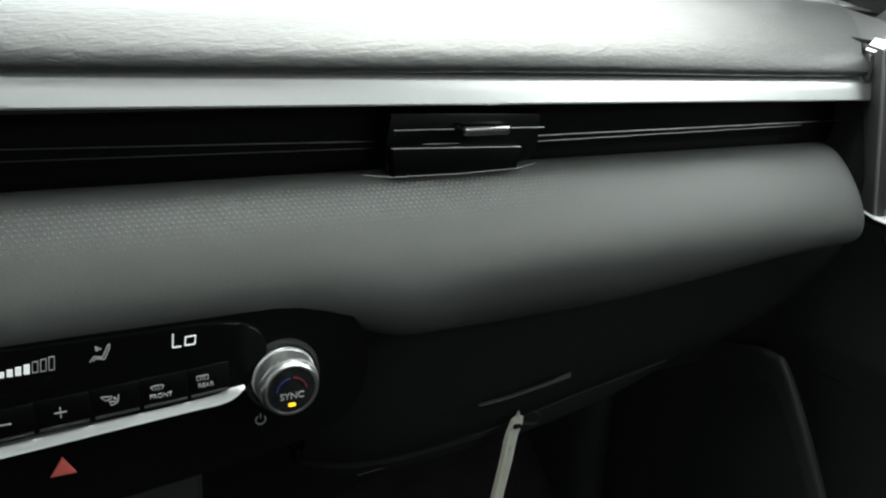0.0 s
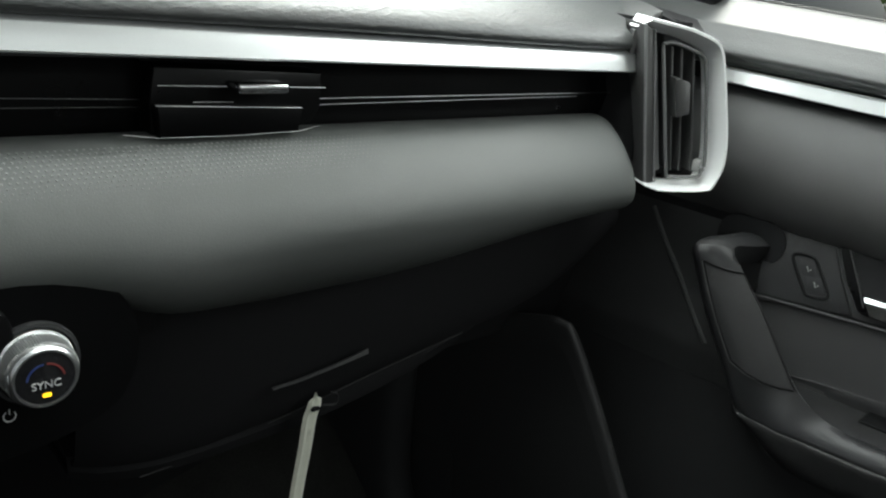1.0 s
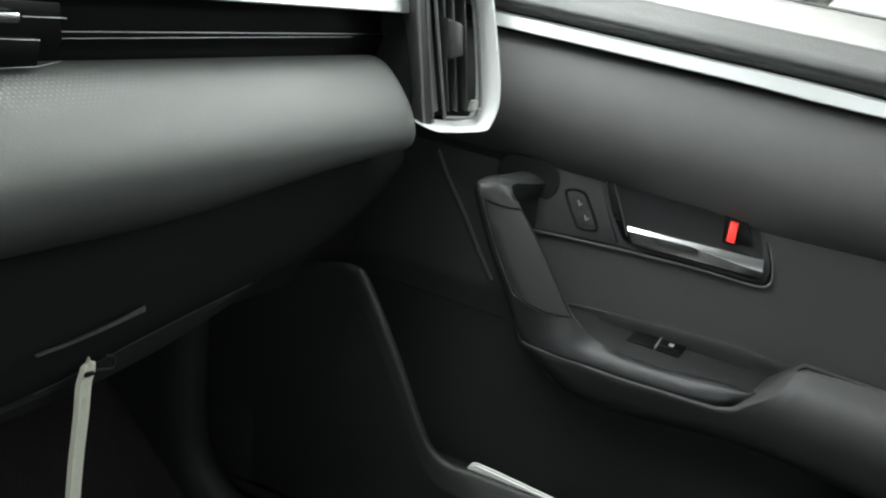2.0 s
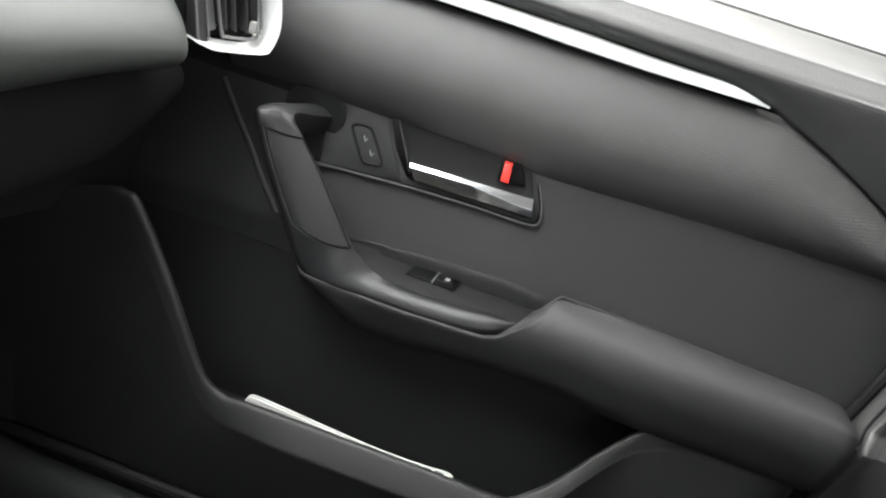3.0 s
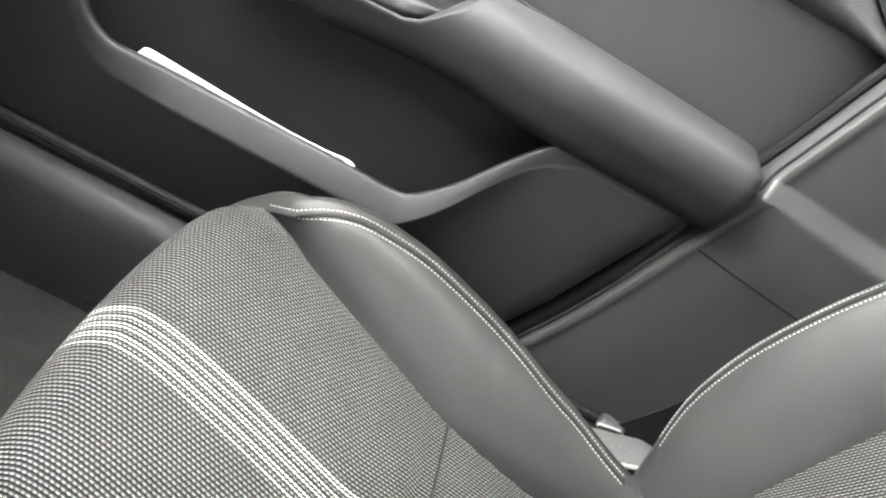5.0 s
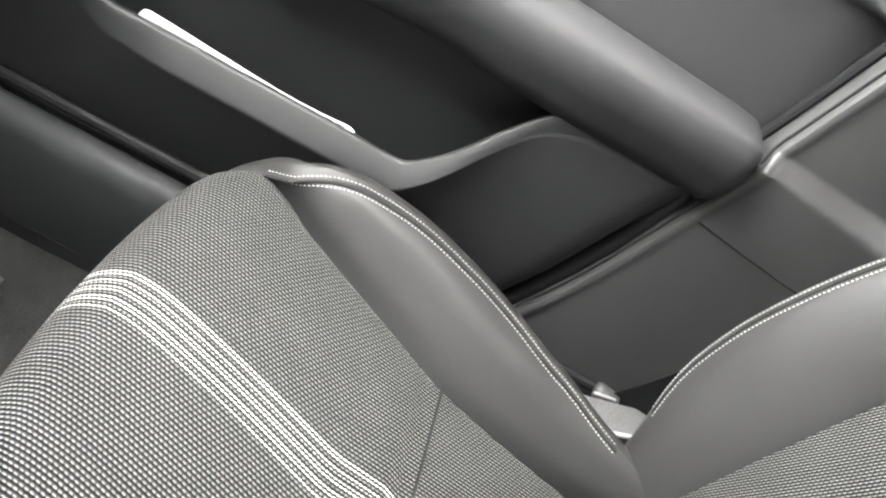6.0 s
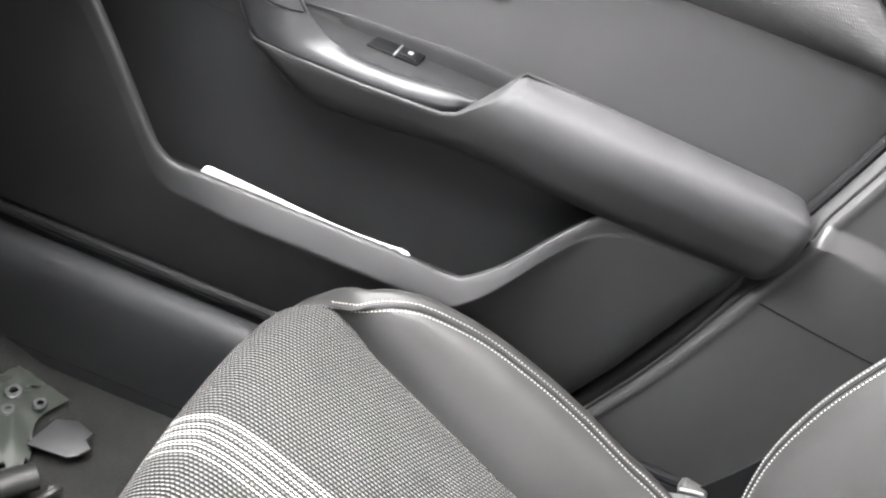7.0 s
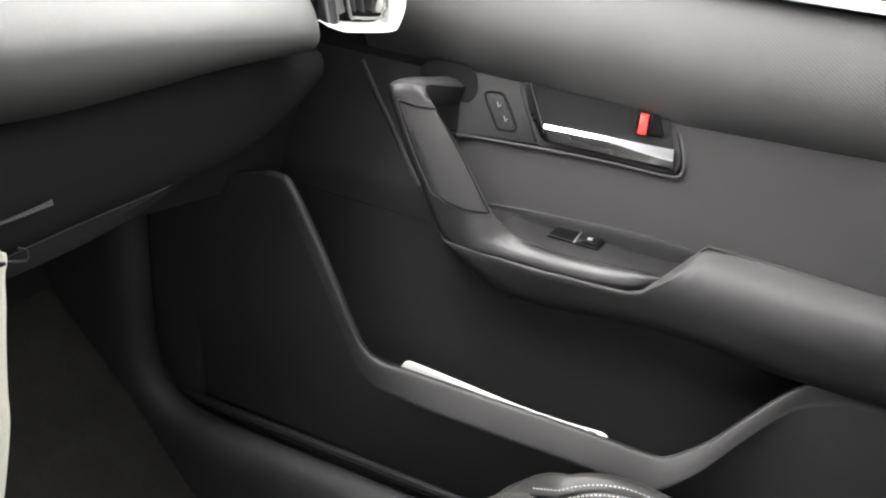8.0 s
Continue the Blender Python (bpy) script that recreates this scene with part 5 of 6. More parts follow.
part("rear_edge", rear_edge_skin(), M_PILLAR, door, angle=50)
part("edge_groove", tube([(panel_x(0, z) + 0.0035, rear_at(z) - 0.0016, z) for z in [0.54 + 0.01 * k for k in range(30)]], 0.0021, 8), M_BLACK, door)
part("edge_seal", tube(spline([(0.712 + 0.05 * ease((z - 0.47) / 0.10), rear_at(z) - 0.010, z) for z in (0.20, 0.26, 0.32, 0.38, 0.44, 0.50, 0.56)], 5), 0.011, 10), M_RUBBER, door, "black rubber seal along the door edge")
mirror_cover = part("mirror_cover", plate([(0.58, 0.945), (0.5165, 0.9390), (0.488, 0.9340), (0.452, 0.9272), (0.425, 0.9268), (0.400, 0.9312), (0.394, 0.942), (0.390, 0.962), (0.42, 1.10), (0.58, 1.16)], 0.04, lambda a, b, c: (0.800 - 0.25 * (b - 0.94) + c, a, b), 0.004), M_BLACK, door, "black mirror corner cover")
pane = part("window_pane", plate([(0.46, 0.93), (-0.62, 0.93), (-0.62, 1.40), (0.16, 1.40)], 0.004, lambda a, b, c: (0.868 - 0.30 * (b - 0.93) + c, a, b), 0.0), M_GLASS, door, "clear side window glass")
pane.visible_shadow = False

# ---------------------------------------------------------------- centre pillar trim
pillar_edge = curve1([0.05, 0.15, 0.274, 0.335, 0.415, 0.51, 0.5995, 0.72, 0.90], [-0.205, -0.230, -0.262, -0.2865, -0.3125, -0.338, -0.3630, -0.390, -0.43])


def pillar_face(y, z):
    """The inner face: proud below a slanting ledge, set back above it."""
    d = max(0.0, -0.384 - y)
    low, high = 0.5935 - 0.13 * d, 0.6125 - 0.06 * d
    return 0.690 + 0.0150 * min(1.0, max(0.0, (z - low) / (high - low)))


def pillar_skin():
    rows = []
    zs = [0.08 + 0.024 * k for k in range(18)] + [0.512 + 0.0022 * k for k in range(52)] + [0.630 + 0.021 * k for k in range(15)]
    for z in zs:
        e = pillar_edge(z)
        row = [(0.84, e - 0.050, z), (0.80, e - 0.026, z), (0.766, e - 0.010, z), (0.758, e - 0.0050, z)]
        x = pillar_face(e - 0.02, z)
        row += [(x + a, e + b, z) for a, b in ((0.030, 0.0052), (0.0140, 0.0078), (0.0100, 0.0072), (0.0085, 0.0046), (0.0062, 0.0046), (0.0022, 0.0042), (-0.0008, 0.0022), (-0.0022, -0.0015), (-0.0018, -0.0055), (-0.0002, -0.0092))]
        for b in (0.012, 0.02, 0.035, 0.055, 0.08, 0.11, 0.15, 0.20, 0.26, 0.33):
            row.append((pillar_face(e - b, z) + 0.0005 + 0.12 * max(0.0, b - 0.06) ** 1.5, e - b, z))
        rows.append(row)
    return thick(loft(rows), -0.003)


pillar = solid("pillar_b", pillar_skin(), M_PILLAR, "dark moulded centre pillar trim behind the door", "pillar trim", kind="structure", angle=32)
solid("pillar_seam", tube([(pillar_face(y, z) + 0.0003 + 0.12 * max(0.0, pillar_edge(z) - y - 0.06) ** 1.5, y, z) for y, z in [(-0.338 - 0.0155 * k, 0.5105 - 0.0019 * k) for k in range(15)]], 0.0010, 6), M_BLACK, "fine seam in the pillar trim", "seam", kind="structure")
solid("pillar_groove", tube([(pillar_face(pillar_edge(z) - 0.02, z) + 0.0088, pillar_edge(z) + 0.0058, z) for z in [0.25 + 0.012 * k for k in range(50)]], 0.0016, 6), M_BLACK, "fine dark groove along the pillar trim edge", "groove", kind="structure")
solid("pillar_seal", tube([(0.764, pillar_edge(z) - 0.0015, z) for z in [0.20 + 0.016 * k for k in range(42)]], 0.0062, 8), M_BLACK, "black rubber seal lip along the pillar", "seal", kind="structure")
solid("door_seal", tube(spline([(0.795, rear_at(z) - 0.036, z) for z in (0.2, 0.35, 0.5, 0.62, 0.75, 0.9)], 6), 0.009, 8), M_RUBBER, "black rubber seal behind the door edge", "seal", kind="structure")
wall_box("pillar_b_core", (0.842, -0.62, 0.0), (0.872, -0.37, 0.93), M_BLACK, "black pillar core behind the trim", "pillar")
wall_box("wall_door_outer", (0.880, -0.64, -0.02), (0.892, 0.80, 0.925), M_BLACK, "outer skin of the passenger side", "wall")
wall_box("wall_sill_outer", (0.70, -1.0, -0.04), (0.885, 0.75, 0.20), M_BLACK, "outer sill of the body", "wall")
wall_box("pillar_b_upper", (0.72, -0.66, 0.93), (0.86, -0.58, 1.42), M_LINER, "pale grey upper pillar trim", "pillar")

# ---------------------------------------------------------------- passenger seat
SX = 0.345
seat = thing("passenger_seat", "grey car seat with woven cloth centre and pale double stitching", "car seat", (SX, -0.15, 0.10))
cush = spline([(0, 0.040, 0.190), (0, 0.100, 0.205), (0, 0.128, 0.250), (0, 0.137, 0.305), (0, 0.130, 0.352), (0, 0.108, 0.385), (0, 0.068, 0.4005), (0, 0.0, 0.392), (0, -0.08, 0.375), (0, -0.16, 0.357), (0, -0.25, 0.338), (0, -0.34, 0.322), (0, -0.42, 0.312)], 6)
half_at = curve1([-0.42, -0.34, -0.28, -0.225, -0.169, -0.118, -0.067, 0.0, 0.043, 0.08, 0.14], [0.090, 0.098, 0.105, 0.112, 0.122, 0.140, 0.158, 0.183, 0.201, 0.211, 0.214])


def edge_shift(y, s):
    """How far the cushion's front draws back towards its corners."""
    return (0.009 - 0.020 * s * s - 0.006 * s ** 8) * min(1.0, max(0.0, y / 0.09))


def insert_rows():
    rows = []
    for p in cush:
        h = half_at(p.y) if p.z > 0.33 or p.y < 0 else 0.214 + 0.02 * (0.33 - p.z) / 0.1
        row = []
        for k in range(33):
            s = -1 + 2 * k / 32
            dip = 0.010 * (1 - s * s) * (1 if p.z > 0.36 else 0.4)
            row.append(Vector((SX + s * h, p.y + edge_shift(p.y, s), p.z + dip - 0.0075 * abs(s) ** 30 + 0.007 * abs(s) ** 5 * max(0.0, 1 - abs(p.y - 0.085) / 0.075))))
        rows.append(row)
    return rows


def cloth_uv(rows):
    """Lengths across from the seat's middle and along its run."""
    run = [0.0]
    for a, b in zip(rows, rows[1:]):
        run.append(run[-1] + (b[16] - a[16]).length)
    table = {}
    for r, q in zip(rows, run):
        for p in r:
            table[(round(p.x, 5), round(p.y, 5), round(p.z, 5))] = (p.x - SX + 0.010 - 0.24 * max(-0.10, min(p.y, 0.10)), q)
    return lambda p: table[(round(p.x, 5), round(p.y, 5), round(p.z, 5))]


rows_all = insert_rows()
cut = next(i for i, p in enumerate(cush) if p.y < -0.165 and p.z > 0.3)
front_rows, rear_rows = rows_all[:cut + 1], [[p.copy() for p in r] for r in rows_all[cut:]]
part("cushion_cloth", thick(loft(front_rows, uv=cloth_uv(front_rows)), 0.004), M_CLOTH, seat, "woven grey cloth with a pale centre stripe")
part("cloth_seam", tube([p + Vector((0, 0, 0.0006)) for p in rear_rows[0]], 0.0016, 6), M_BLACK, seat)
part("cushion_rear_cloth", thick(loft(rear_rows, uv=cloth_uv(rear_rows)), 0.004), M_CLOTH2, seat, "ribbed grey cloth")

crest_x = curve1([-0.42, -0.324, -0.285, -0.262, -0.207, -0.168, -0.13, -0.094, -0.058, -0.03, 0.0, 0.0285, 0.040, 0.052, 0.115], [0.120, 0.158, 0.177, 0.1845, 0.2075, 0.2195, 0.2265, 0.231, 0.231, 0.228, 0.221, 0.2100, 0.2045, 0.199, 0.180])
seam_rise = curve1([-0.42, -0.2, -0.05, 0.0, 0.0285, 0.040, 0.052, 0.064, 0.075, 0.14], [0.039, 0.044, 0.044, 0.0375, 0.0230, 0.0130, 0.0040, -0.001, -0.003, -0.004])


bulge = curve1([-0.42, -0.20, -0.05, 0.0, 0.027, 0.045, 0.06, 0.075, 0.10, 0.137], [0.039, 0.044, 0.045, 0.042, 0.034, 0.0245, 0.0145, 0.0062, -0.001, -0.004])


def bolster_rows(side):
    rows, seamed = [], []
    n = len(cush)
    for i, p in enumerate(cush):
        if p.z < 0.215 and i < 12:
            continue
        d = (cush[min(i + 1, n - 1)] - cush[max(i - 1, 0)]).normalized()
        nor = Vector((0, d.z, -d.y))
        if nor.y + nor.z < 0:
            nor = -nor
        front = p.z < 0.36 and p.y > 0.05
        e = half_at(p.y) if p.z > 0.33 or p.y < 0 else 0.214
        b = -0.003 if front else bulge(p.y + edge_shift(p.y, 1.0))
        real_y = p.y + edge_shift(p.y, 1.0)
        c = max(crest_x(real_y), e + 0.002)
        w = c - e
        low = min(b, -0.003 if front else seam_rise(real_y))
        prof = [(e - 0.006, -0.020), (e + 0.0015, -0.010), (e + 0.20 * w, 0.42 * low - 0.004), (e + 0.58 * w, 0.88 * low), (c - 0.004, low), (c + 0.002, low + 0.25 * (b - low) - 0.0005), (c + 0.014, b - 0.002), (c + 0.028, b - 0.010), (c + 0.038, b - 0.032), (c + 0.038, b - 0.070), (c + 0.028, b - 0.11), (c + 0.01, b - 0.15)]
        row = []
        for x, h, _ in spline([(x, h, 0) for x, h in prof], 3):
            sh = edge_shift(p.y, min(1.0, x / e)) - 0.30 * max(0.0, x - e) * min(1.0, max(0.0, (p.y - 0.02) / 0.08))
            deep = nor * h if h > -0.02 else nor * -0.02 + Vector((0, -0.5 * (-h - 0.02), h + 0.02)).lerp(nor * (h + 0.02), 0.4)
            row.append(Vector((SX + side * x, p.y + sh, p.z)) + deep)
        rows.append(row)
        seamed.append(p.y > -0.365 and real_y < 0.064 and p.z > 0.30)
    return rows, seamed


def stitch_row(points, width=0.00058, length=0.0025, gap=0.0016, up=(0, 0, 1)):
    """Short raised threads along a line."""
    pts = [Vector(p) for p in points]
    dist = [0.0]
    for a, b in zip(pts, pts[1:]):
        dist.append(dist[-1] + (b - a).length)
    bm = bmesh.new()
    at = 0.0

    def spot(d):
        i = max(0, min(int(np.searchsorted(dist, d)) - 1, len(pts) - 2))
        return pts[i].lerp(pts[i + 1], (d - dist[i]) / max(1e-6, dist[i + 1] - dist[i]))
    while at + length < dist[-1]:
        a, b = spot(at), spot(at + length)
        d = (b - a).normalized()
        s = d.cross(Vector(up)).normalized()
        u = s.cross(d)
        rings = []
        for f, r in ((0.0, 0.35), (0.25, 1.0), (0.75, 1.0), (1.0, 0.35)):
            c = a.lerp(b, f) + u * (0.0003 if r == 1.0 else -0.0002)
            rings.append([bm.verts.new(c + s * (width * r * math.cos(q)) + u * (width * 0.7 * r * math.sin(q))) for q in (0, 1.257, 2.513, 3.770, 5.027)])
        for r0, r1 in zip(rings, rings[1:]):
            for k in range(5):
                bm.faces.new((r0[k], r0[(k + 1) % 5], r1[(k + 1) % 5], r1[k]))
        at += length + gap
    return bm


def along_row(row, i, d):
    """The point at the length d along a row of points from its point i; d below 0 runs back."""
    step = 1 if d > 0 else -1
    left, p = abs(d), row[i]
    while 0 <= i + step < len(row):
        q = row[i + step]
        if (q - p).length >= left:
            return p.lerp(q, left / max(1e-9, (q - p).length))
        left -= (q - p).length
        p, i = q, i + step
    return p


def stitched_seam(rows, parent, up):
    """A piped seam with a row of stitches on both sides."""
    u = Vector(up)
    for d, lift in ((-0.0064, 0.0008), (0.0064, 0.0008)):
        part("stitching", stitch_row([along_row(r, 12, d) + u * lift for r in rows], up=up), M_THREAD, parent, "pale stitched seam")
    for d in (-0.0016, 0.0016):
        part("seam_groove", tube([along_row(r, 12, d) + u * 0.0002 for r in rows], 0.0009, 6), M_BLACK, parent)
    part("piping", tube([r[12] + u * 0.0004 for r in rows], 0.0010, 6), M_LEATHER, parent)


for side in (1, -1):
    rows, seamed = bolster_rows(side)
    b = part("bolster", loft(rows), M_LEATHER, seat, "smooth grey leatherette side bolster", angle=70)
    stitched_seam([r for r, s in zip(rows, seamed) if s], b, (0.25 * side, 0.1, 0.96))

# backrest
B_O = Vector((SX, -0.405, 0.335))
B_UP, B_FW = Vector((0, -0.34, 0.94)).normalized(), Vector((0, 0.94, 0.34)).normalized()


def bk(a, h, c):
    """On the backrest: a across, h along its height, c towards the front."""
    return B_O + Vector((a, 0, 0)) + B_UP * h + B_FW * c


b_half = curve1([-0.03, 0.05, 0.15, 0.30, 0.50, 0.62], [0.100, 0.112, 0.130, 0.150, 0.150, 0.120])
b_crest = curve1([-0.03, 0.03, 0.08, 0.14, 0.22, 0.34, 0.50, 0.62], [0.150, 0.178, 0.205, 0.222, 0.230, 0.232, 0.215, 0.15])
b_fore = curve1([-0.03, 0.03, 0.08, 0.14, 0.22, 0.34, 0.50, 0.62], [0.020, 0.040, 0.055, 0.064, 0.068, 0.060, 0.036, 0.01])


def back_insert():
    rows = []
    for i in range(26):
        h = -0.03 + 0.66 * i / 25
        rows.append([bk((-1 + 2 * k / 20) * b_half(h), h, 0.012 * (1 - (-1 + 2 * k / 20) ** 2) - 0.02 * max(0, (h - 0.5) / 0.12) ** 2) for k in range(21)])
    return rows


rows = back_insert()
part("backrest_cloth", thick(loft(rows), 0.004), M_CLOTH2, seat, "ribbed grey cloth")
for side in (1, -1):
    rows = []
    for i in range(36):
        h = -0.03 + 0.65 * i / 35
        e, c, f = b_half(h), b_crest(h), b_fore(h)
        prof = [(e - 0.006, -0.010), (e, 0.002), (e + 0.35 * (c - e), 0.42 * f + 0.006), (e + 0.75 * (c - e), 0.85 * f + 0.004), (c - 0.004, f), (c + 0.003, f - 0.002), (c + 0.014, f - 0.008), (c + 0.026, f - 0.026), (c + 0.030, f - 0.06), (c + 0.022, f - 0.11), (c - 0.02, f - 0.15)]
        rows.append([bk(side * x, h, z) for x, z, _ in spline([(x, z, 0) for x, z in prof], 3)])
    b = part("backrest_bolster", loft(rows), M_LEATHER, seat, "smooth grey leatherette side bolster", angle=70)
    stitched_seam(rows[4:], b, tuple(B_FW))
part("backrest_shell", rbox(bk(0, 0.28, -0.10), (0.40, 0.10, 0.62), 0.04, Matrix.Rotation(radians(19.9), 3, "X")), M_PLASTIC, seat)
part("seat_base", rbox((SX, -0.16, 0.20), (0.42, 0.46, 0.14), 0.03), M_PLASTIC, seat, "black plastic seat base")
part("hinge_cover", plate([(0.590, -0.335), (0.5975, -0.355), (0.6295, -0.457), (0.632, -0.480), (0.590, -0.475), (0.5855, -0.4500), (0.5620, -0.3800), (0.555, -0.345)], 0.05, lambda a, b, c: (a, b, 0.300 - c), 0.003), M_MOTTLED, seat, "light grey hinge cover")
part("hinge_bar", tube(spline([(0.5610, -0.379, 0.298), (0.573, -0.415, 0.298), (0.5855, -0.452, 0.298)], 4), 0.0030, 8), M_GREYPL, seat, "pale plastic bar")

belt_anchor = thing("seat_belt_anchor", "grey seat belt anchor beside the seat base", "seat belt", (0.60, -0.42, 0.27))
part("anchor_cover", rbox((0.6185, -0.384, 0.293), (0.020, 0.032, 0.018), 0.006, Matrix.Rotation(radians(-12), 3, "Z"), 3), M_PILLAR, belt_anchor)
part("anchor_clip", tube(spline([(0.604, -0.362, 0.303), (0.6065, -0.376, 0.3035), (0.6095, -0.391, 0.303)], 4), 0.0020, 8), M_GREYPL, belt_anchor)
part("webbing", sweep(spline([(0.620, -0.408, 0.285), (0.612, -0.428, 0.345), (0.602, -0.448, 0.420), (0.592, -0.480, 0.50), (0.585, -0.54, 0.62)], 6), [(0.023, 0.0008), (-0.023, 0.0008), (-0.023, -0.0008), (0.023, -0.0008)], (-1, 0, 0.2)), M_BLACK, belt_anchor, "black belt webbing")

# ---------------------------------------------------------------- loose things
leaflet = thing("folded_leaflet", "white folded leaflet standing in the map pocket", "leaflet", (0.672, 0.13, 0.34))
leaf_top = spline([(0.6745, 0.2585, 0.4060), (0.6745, 0.2520, 0.4155), (0.6740, 0.234, 0.4165), (0.6735, 0.17, 0.4128), (0.673, 0.10, 0.4092), (0.673, 0.05, 0.4100), (0.673, 0.020, 0.4125), (0.673, 0.011, 0.4100)], 5)
for k, (dx, dz) in enumerate(((0.0, 0.0), (0.0022, -0.0015), (0.0046, 0.0005))):
    part("sheet", thick(loft([[p + Vector((dx - 0.001, 0, dz - 0.004)), p + Vector((dx + 0.001, 0, -0.03)), p + Vector((dx + 0.003, 0, -0.085))] for p in leaf_top]), 0.0012), M_PAPER, leaflet)
for y0, y1, z in ((0.112, 0.098, 0.4052), (0.092, 0.080, 0.4050), (0.064, 0.050, 0.4054), (0.045, 0.036, 0.4060), (0.032, 0.022, 0.4070)):
    part("print_bar", rbox((0.6716, (y0 + y1) / 2, z), (0.0030, y0 - y1, 0.0030), 0.0), M_INK, leaflet)

strap = thing("plastic_strap", "white plastic strap hanging from the glove box latch", "strap", dash(-0.315, 0.02, -0.32))
s_path = spline([dash(-0.2634, 0.044, -0.2590), dash(-0.2634, 0.044, -0.2660), dash(-0.2638, 0.0445, -0.2735), dash(-0.2660, 0.045, -0.2850), dash(-0.2662, 0.047, -0.315), dash(-0.2680, 0.049, -0.355), dash(-0.2695, 0.050, -0.40), dash(-0.2705, 0.050, -0.44), dash(-0.2790, 0.050, -0.50), dash(-0.287, 0.049, -0.54)], 6)
s_w = curve1([0.0, 0.04, 0.045, 0.06, 0.10, 0.15, 0.4, 0.7, 1.0], [0.0004, 0.0018, 0.0022, 0.0016, 0.0058, 0.0066, 0.0070, 0.0070, 0.0068])


def strap_section(k):
    """A flat tube of film, creased along its length."""
    w, crease = s_w(k), 0.0008 * noise.noise((k * 14, 3.1, 0)) * ease(k / 0.15)
    return [(w, 0.0), (0.55 * w, 0.0017), (0.15 * w, 0.0008 + crease), (-0.35 * w, 0.0018 - crease), (-0.8 * w, 0.0012), (-w, 0.0), (-0.4 * w, -0.0006), (0.4 * w, -0.0006)]


part("band", sweep(s_path, strap_section, -DASH_V), M_STRAP, strap)
part("knot", rbox(dash(-0.2634, 0.0430, -0.2735), (0.0080, 0.0060, 0.0034), 0.0015, Matrix.Rotation(radians(-12.5), 3, "Z")), M_BLACK, strap, "black knot round the strap")
part("hook", tube(spline([dash(-0.268, 0.046, -0.273), dash(-0.254, 0.047, -0.276), dash(-0.240, 0.047, -0.279), dash(-0.238, 0.048, -0.271), dash(-0.246, 0.048, -0.266)], 6), 0.0012, 6), M_PLASTIC, strap)

FZ = 0.104
bag = thing("clear_parts_bag", "clear plastic bag with small metal fittings on the floor", "plastic bag", (0.52, 0.32, FZ))


def bag_skin(up):
    rows = []
    for i in range(14):
        row = []
        for j in range(12):
            a, b = i / 13, j / 11
            z = 0.002 + up * (0.010 * math.sin(math.pi * a) * math.sin(math.pi * b) + 0.004 * noise.noise((a * 5, b * 5, up)))
            q = Vector((0.43 + 0.125 * a + 0.02 * b, 0.315 + 0.085 * b + 0.010 * a - 0.01 * math.sin(7 * a), FZ + 0.004 + z))
            row.append(q)
        rows.append(row)
    return loft(rows)


part("bag_film", weld(join(bag_skin(1), bag_skin(0.2))), M_BAG, bag, "clear polythene film")
for x, y, r in ((0.530, 0.372, 0.010), (0.528, 0.338, 0.008), (0.506, 0.362, 0.008)):
    part("washer", lathe([(r, 0.0), (r, 0.003), (r * 0.9, 0.004), (r * 0.45, 0.004), (r * 0.45, 0.0)], lambda a, b, h, x=x, y=y: (x + a, y + b, FZ + 0.014 + h), 20), M_KNOB, bag, "shiny metal fitting")
tag_card = thing("grey_tag", "torn grey plastic tag lying on the floor", "tag", (0.57, 0.29, FZ))
part("card", plate([(0.479, 0.322), (0.522, 0.314), (0.530, 0.292), (0.522, 0.268), (0.511, 0.270), (0.503, 0.259), (0.490, 0.266), (0.482, 0.275)], 0.002, lambda a, b, c: (a, b, FZ + 0.010 - c), 0.0005), M_PLASTIC2, tag_card)
part("card_rim", tube([(0.522, 0.268, FZ + 0.0105), (0.511, 0.270, FZ + 0.0105), (0.503, 0.259, FZ + 0.0105), (0.490, 0.266, FZ + 0.0105)], 0.0012, 6), M_BLACK, tag_card)
tool = thing("rolled_pouch", "rolled dark grey pouch lying on the carpet", "pouch", (0.50, 0.25, FZ))
part("roll", tube(spline([(0.385, 0.325, FZ + 0.016), (0.415, 0.312, FZ + 0.018), (0.445, 0.288, FZ + 0.016)], 5), 0.016, 14, flat=0.8), M_LEATHER, tool)
part("cord", tube(spline([(0.425, 0.272, FZ + 0.006), (0.437, 0.264, FZ + 0.012), (0.448, 0.262, FZ + 0.006), (0.444, 0.272, FZ + 0.004)], 6), 0.004, 8), M_PLASTIC2, tool)

# ---------------------------------------------------------------- outside
def ground_sheet():
    bm = bmesh.new()
    bmesh.ops.create_grid(bm, x_segments=2, y_segments=2, size=400)
    bmesh.ops.translate(bm, verts=bm.verts, vec=(0, 0, -0.25))
    return bm


solid("ground", ground_sheet(), M_ASPHALT, "grey asphalt of a car park", "ground", kind="structure")
M_CARWHITE = surface("white_car_paint", (0.80, 0.80, 0.79), 0.25, spread=0.03, bump=0.0, coat=0.8, stains=2)
M_CARRED = surface("dark_red_car_paint", (0.22, 0.03, 0.03), 0.25, spread=0.05, bump=0.0, coat=0.8, stains=2)
M_CARGLASS = surface("tinted_car_glass", (0.02, 0.025, 0.028), 0.08, spread=0.1, bump=0.0)


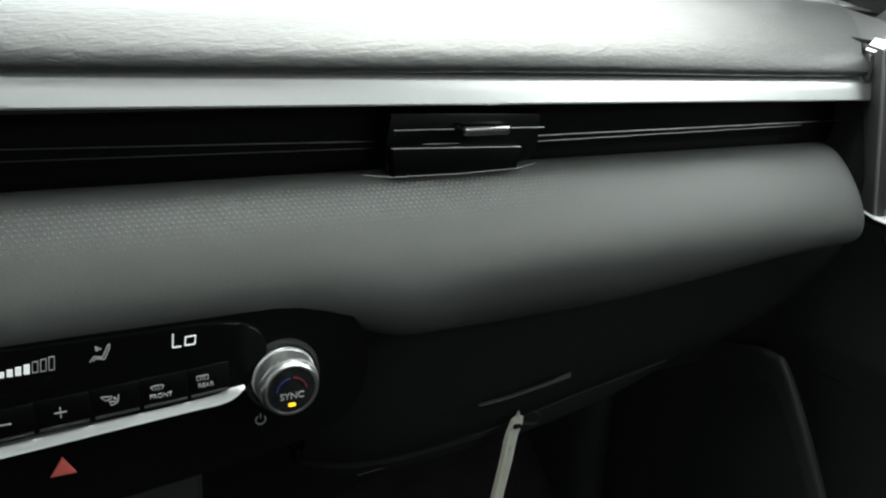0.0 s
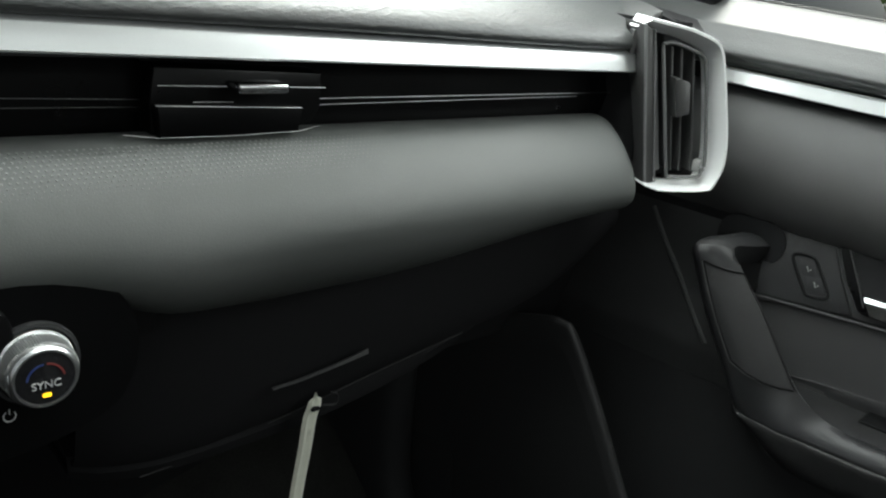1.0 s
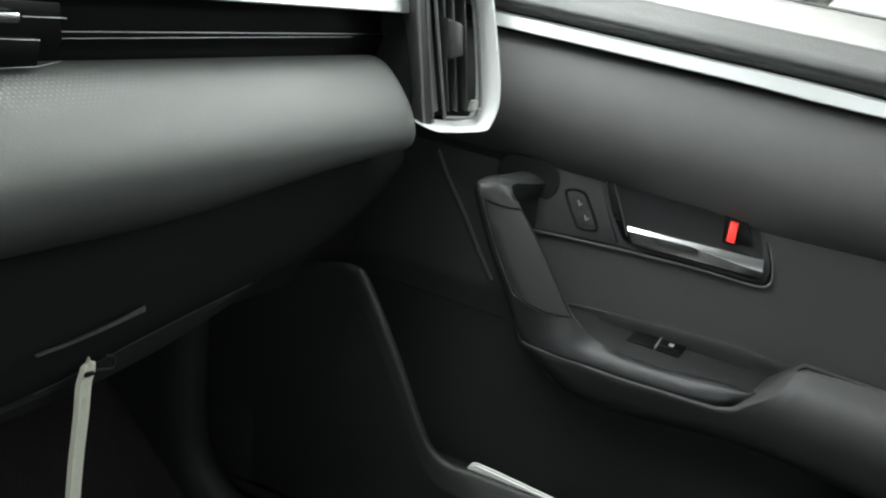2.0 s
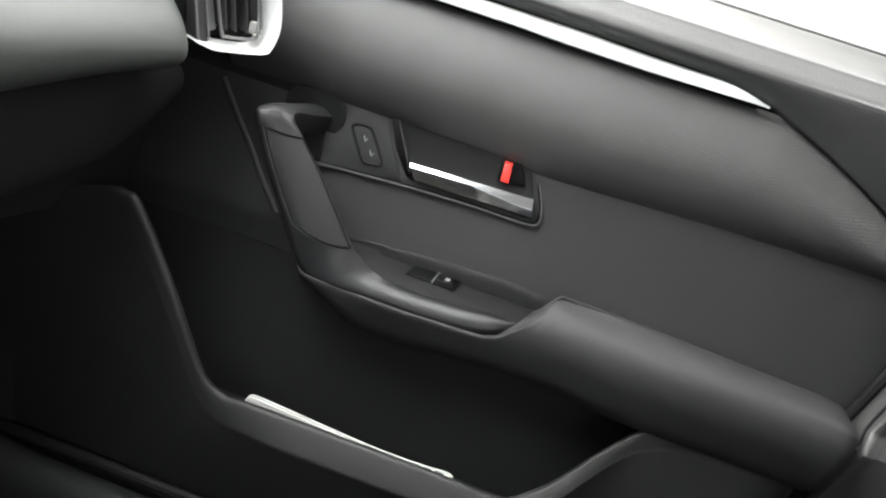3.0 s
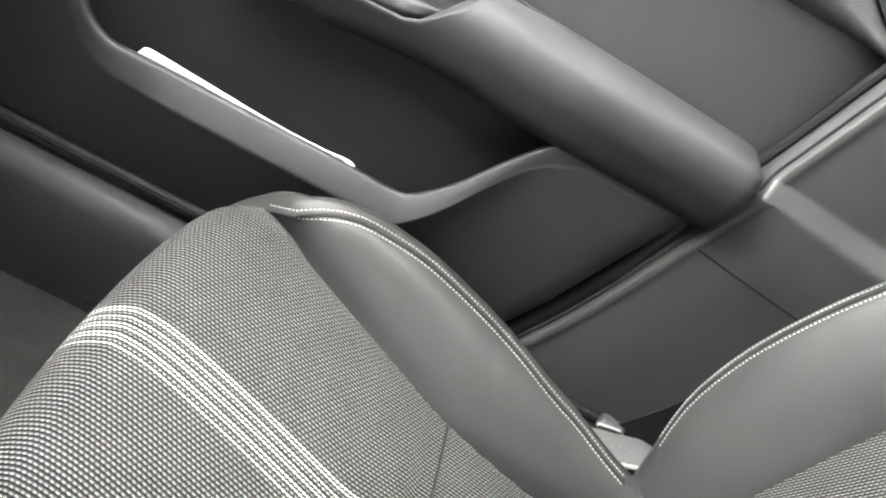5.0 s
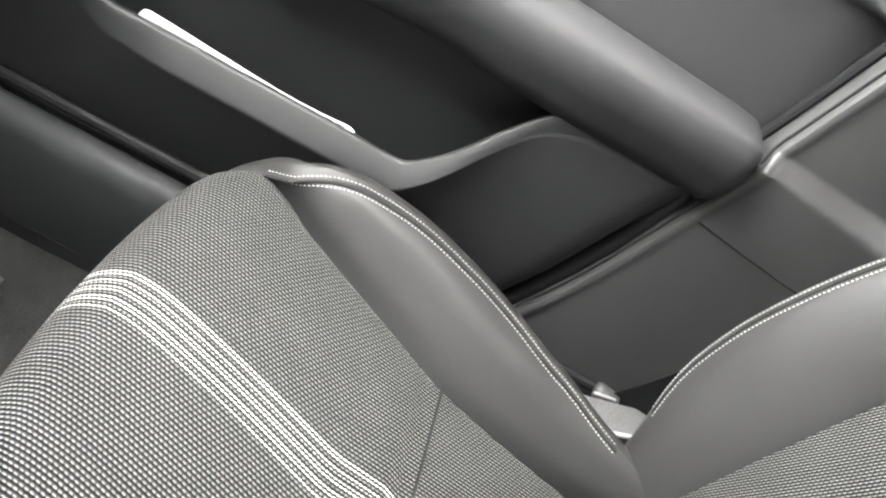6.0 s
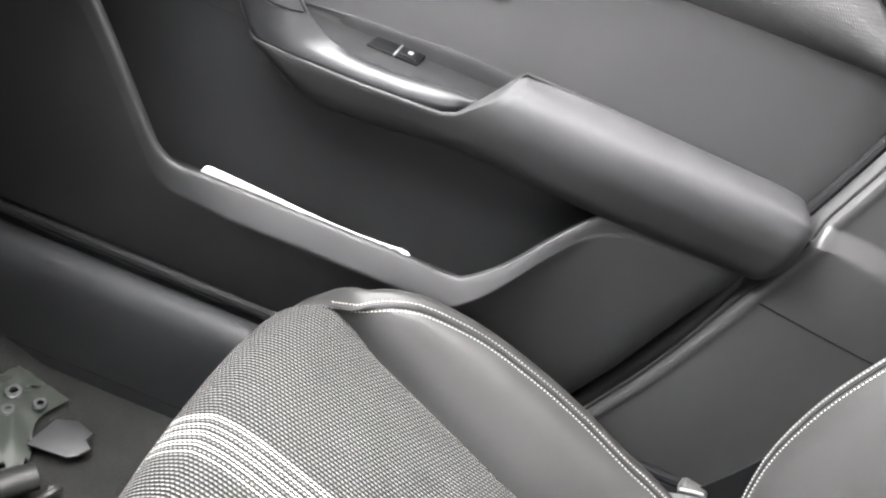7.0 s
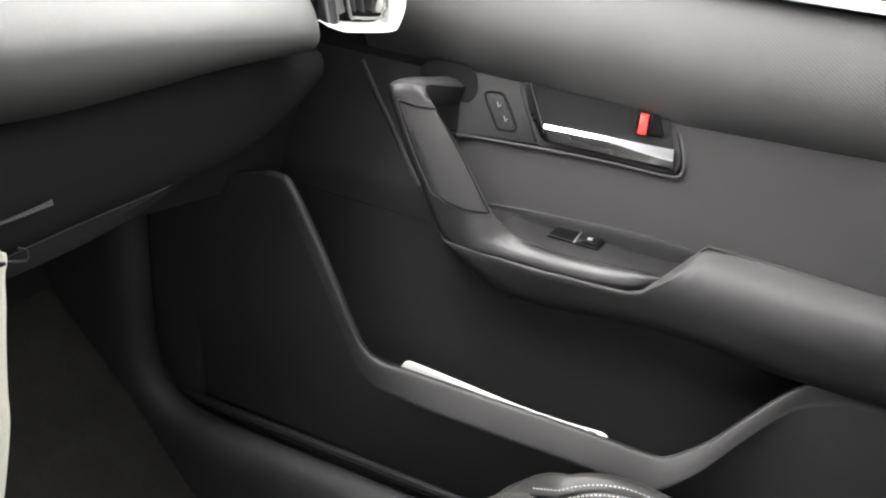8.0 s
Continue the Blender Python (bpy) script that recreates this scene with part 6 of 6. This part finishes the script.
def parked_car(paint, label, x, y, turn):
    """A parked hatchback with wheels, windows and lamps."""
    m = pose(x, y, -0.25, 0, 0, turn)
    ob = thing("parked_car", label, "car", (x, y, -0.25), group="cars in the car park")

    def at(v):
        return m @ Vector(v)
    rows = []
    for yy, zl, zt, hw in ((-2.15, 0.45, 0.70, 0.60), (-2.05, 0.30, 0.85, 0.80), (-1.5, 0.25, 0.95, 0.90), (-0.6, 0.25, 1.0, 0.92), (0.8, 0.25, 1.0, 0.92), (1.7, 0.25, 1.02, 0.90), (2.05, 0.32, 0.95, 0.82), (2.15, 0.5, 0.8, 0.6)):
        rows.append([at((a * hw, yy, b)) for a, b in ((-0.92, zl), (-1.0, zl + 0.15), (-1.0, zt - 0.2), (-0.93, zt), (0, zt + 0.03), (0.93, zt), (1.0, zt - 0.2), (1.0, zl + 0.15), (0.92, zl))])
    part("body", loft(rows, closed=True, cap=True), paint, ob)
    rows = []
    for yy, zt, hw in ((-1.25, 1.0, 0.78), (-0.45, 1.45, 0.66), (0.9, 1.48, 0.66), (1.75, 1.25, 0.68), (1.95, 1.02, 0.76)):
        rows.append([at((a * hw, yy, b)) for a, b in ((-1.12, 0.98), (-1.0, 0.5 * (zt + 0.98)), (-0.88, zt), (0, zt + 0.02), (0.88, zt), (1.0, 0.5 * (zt + 0.98)), (1.12, 0.98))])
    part("cabin", loft(rows, cap=True), paint, ob)
    for sx in (-1, 1):
        part("window", plate([(-1.0, 1.03), (-0.42, 1.40), (0.85, 1.42), (1.6, 1.25), (1.75, 1.05)], 0.02, lambda a, b, c, sx=sx: at((sx * (0.835 - 0.38 * (b - 1.0) + 0.012 - c), a, b)), 0.004), M_CARGLASS, ob)
        for wy in (-1.35, 1.35):
            wheel = part("wheel", lathe([(0.20, 0.0), (0.31, 0.01), (0.33, 0.05), (0.33, 0.17), (0.30, 0.2), (0.2, 0.2)], lambda a, b, h, sx=sx, wy=wy: at((sx * (0.72 + h), wy + a, 0.33 + b)), 24), M_RUBBER, ob)
            part("rim", lathe([(0.20, 0.19), (0.19, 0.205), (0.06, 0.21), (0.02, 0.21)], lambda a, b, h, sx=sx, wy=wy: at((sx * (0.72 + h), wy + a, 0.33 + b)), 20), M_SATIN, wheel)
        part("headlight", rbox(at((sx * 0.58, -2.08, 0.72)), (0.3, 0.16, 0.12), 0.03, m.to_3x3()), M_CHROME, ob)
    return ob


parked_car(M_CARRED, "dark red hatchback parked in the car park", 5.5, 4.4, 82)
parked_car(M_CARWHITE, "white hatchback parked in the car park", 5.4, 1.9, 82)
parked_car(M_CARWHITE, "white hatchback parked beside the hedge of the car park", 5.9, -1.0, 84)


def hedge_clumps():
    rng = random.Random(4)
    bm = bmesh.new()
    for _ in range(5200):
        c = Vector((13.5 + rng.gauss(0, 0.5), rng.uniform(-10, 16), -0.25 + abs(rng.gauss(0.55, 0.45))))
        s = rng.uniform(0.05, 0.14)
        turn = Euler((rng.uniform(0, 6.3), rng.uniform(0, 6.3), rng.uniform(0, 6.3))).to_matrix()
        q = [bm.verts.new(c + turn @ Vector(v)) for v in ((-s, 0, 0), (0, -s * 0.5, 0.02), (s, 0, 0), (0, s * 0.5, 0.02))]
        bm.faces.new(q)
    return bm


tagged(solid("hedge", hedge_clumps(), M_LEAF, "green hedge along the car park's edge", "hedge"), kind="stuff")
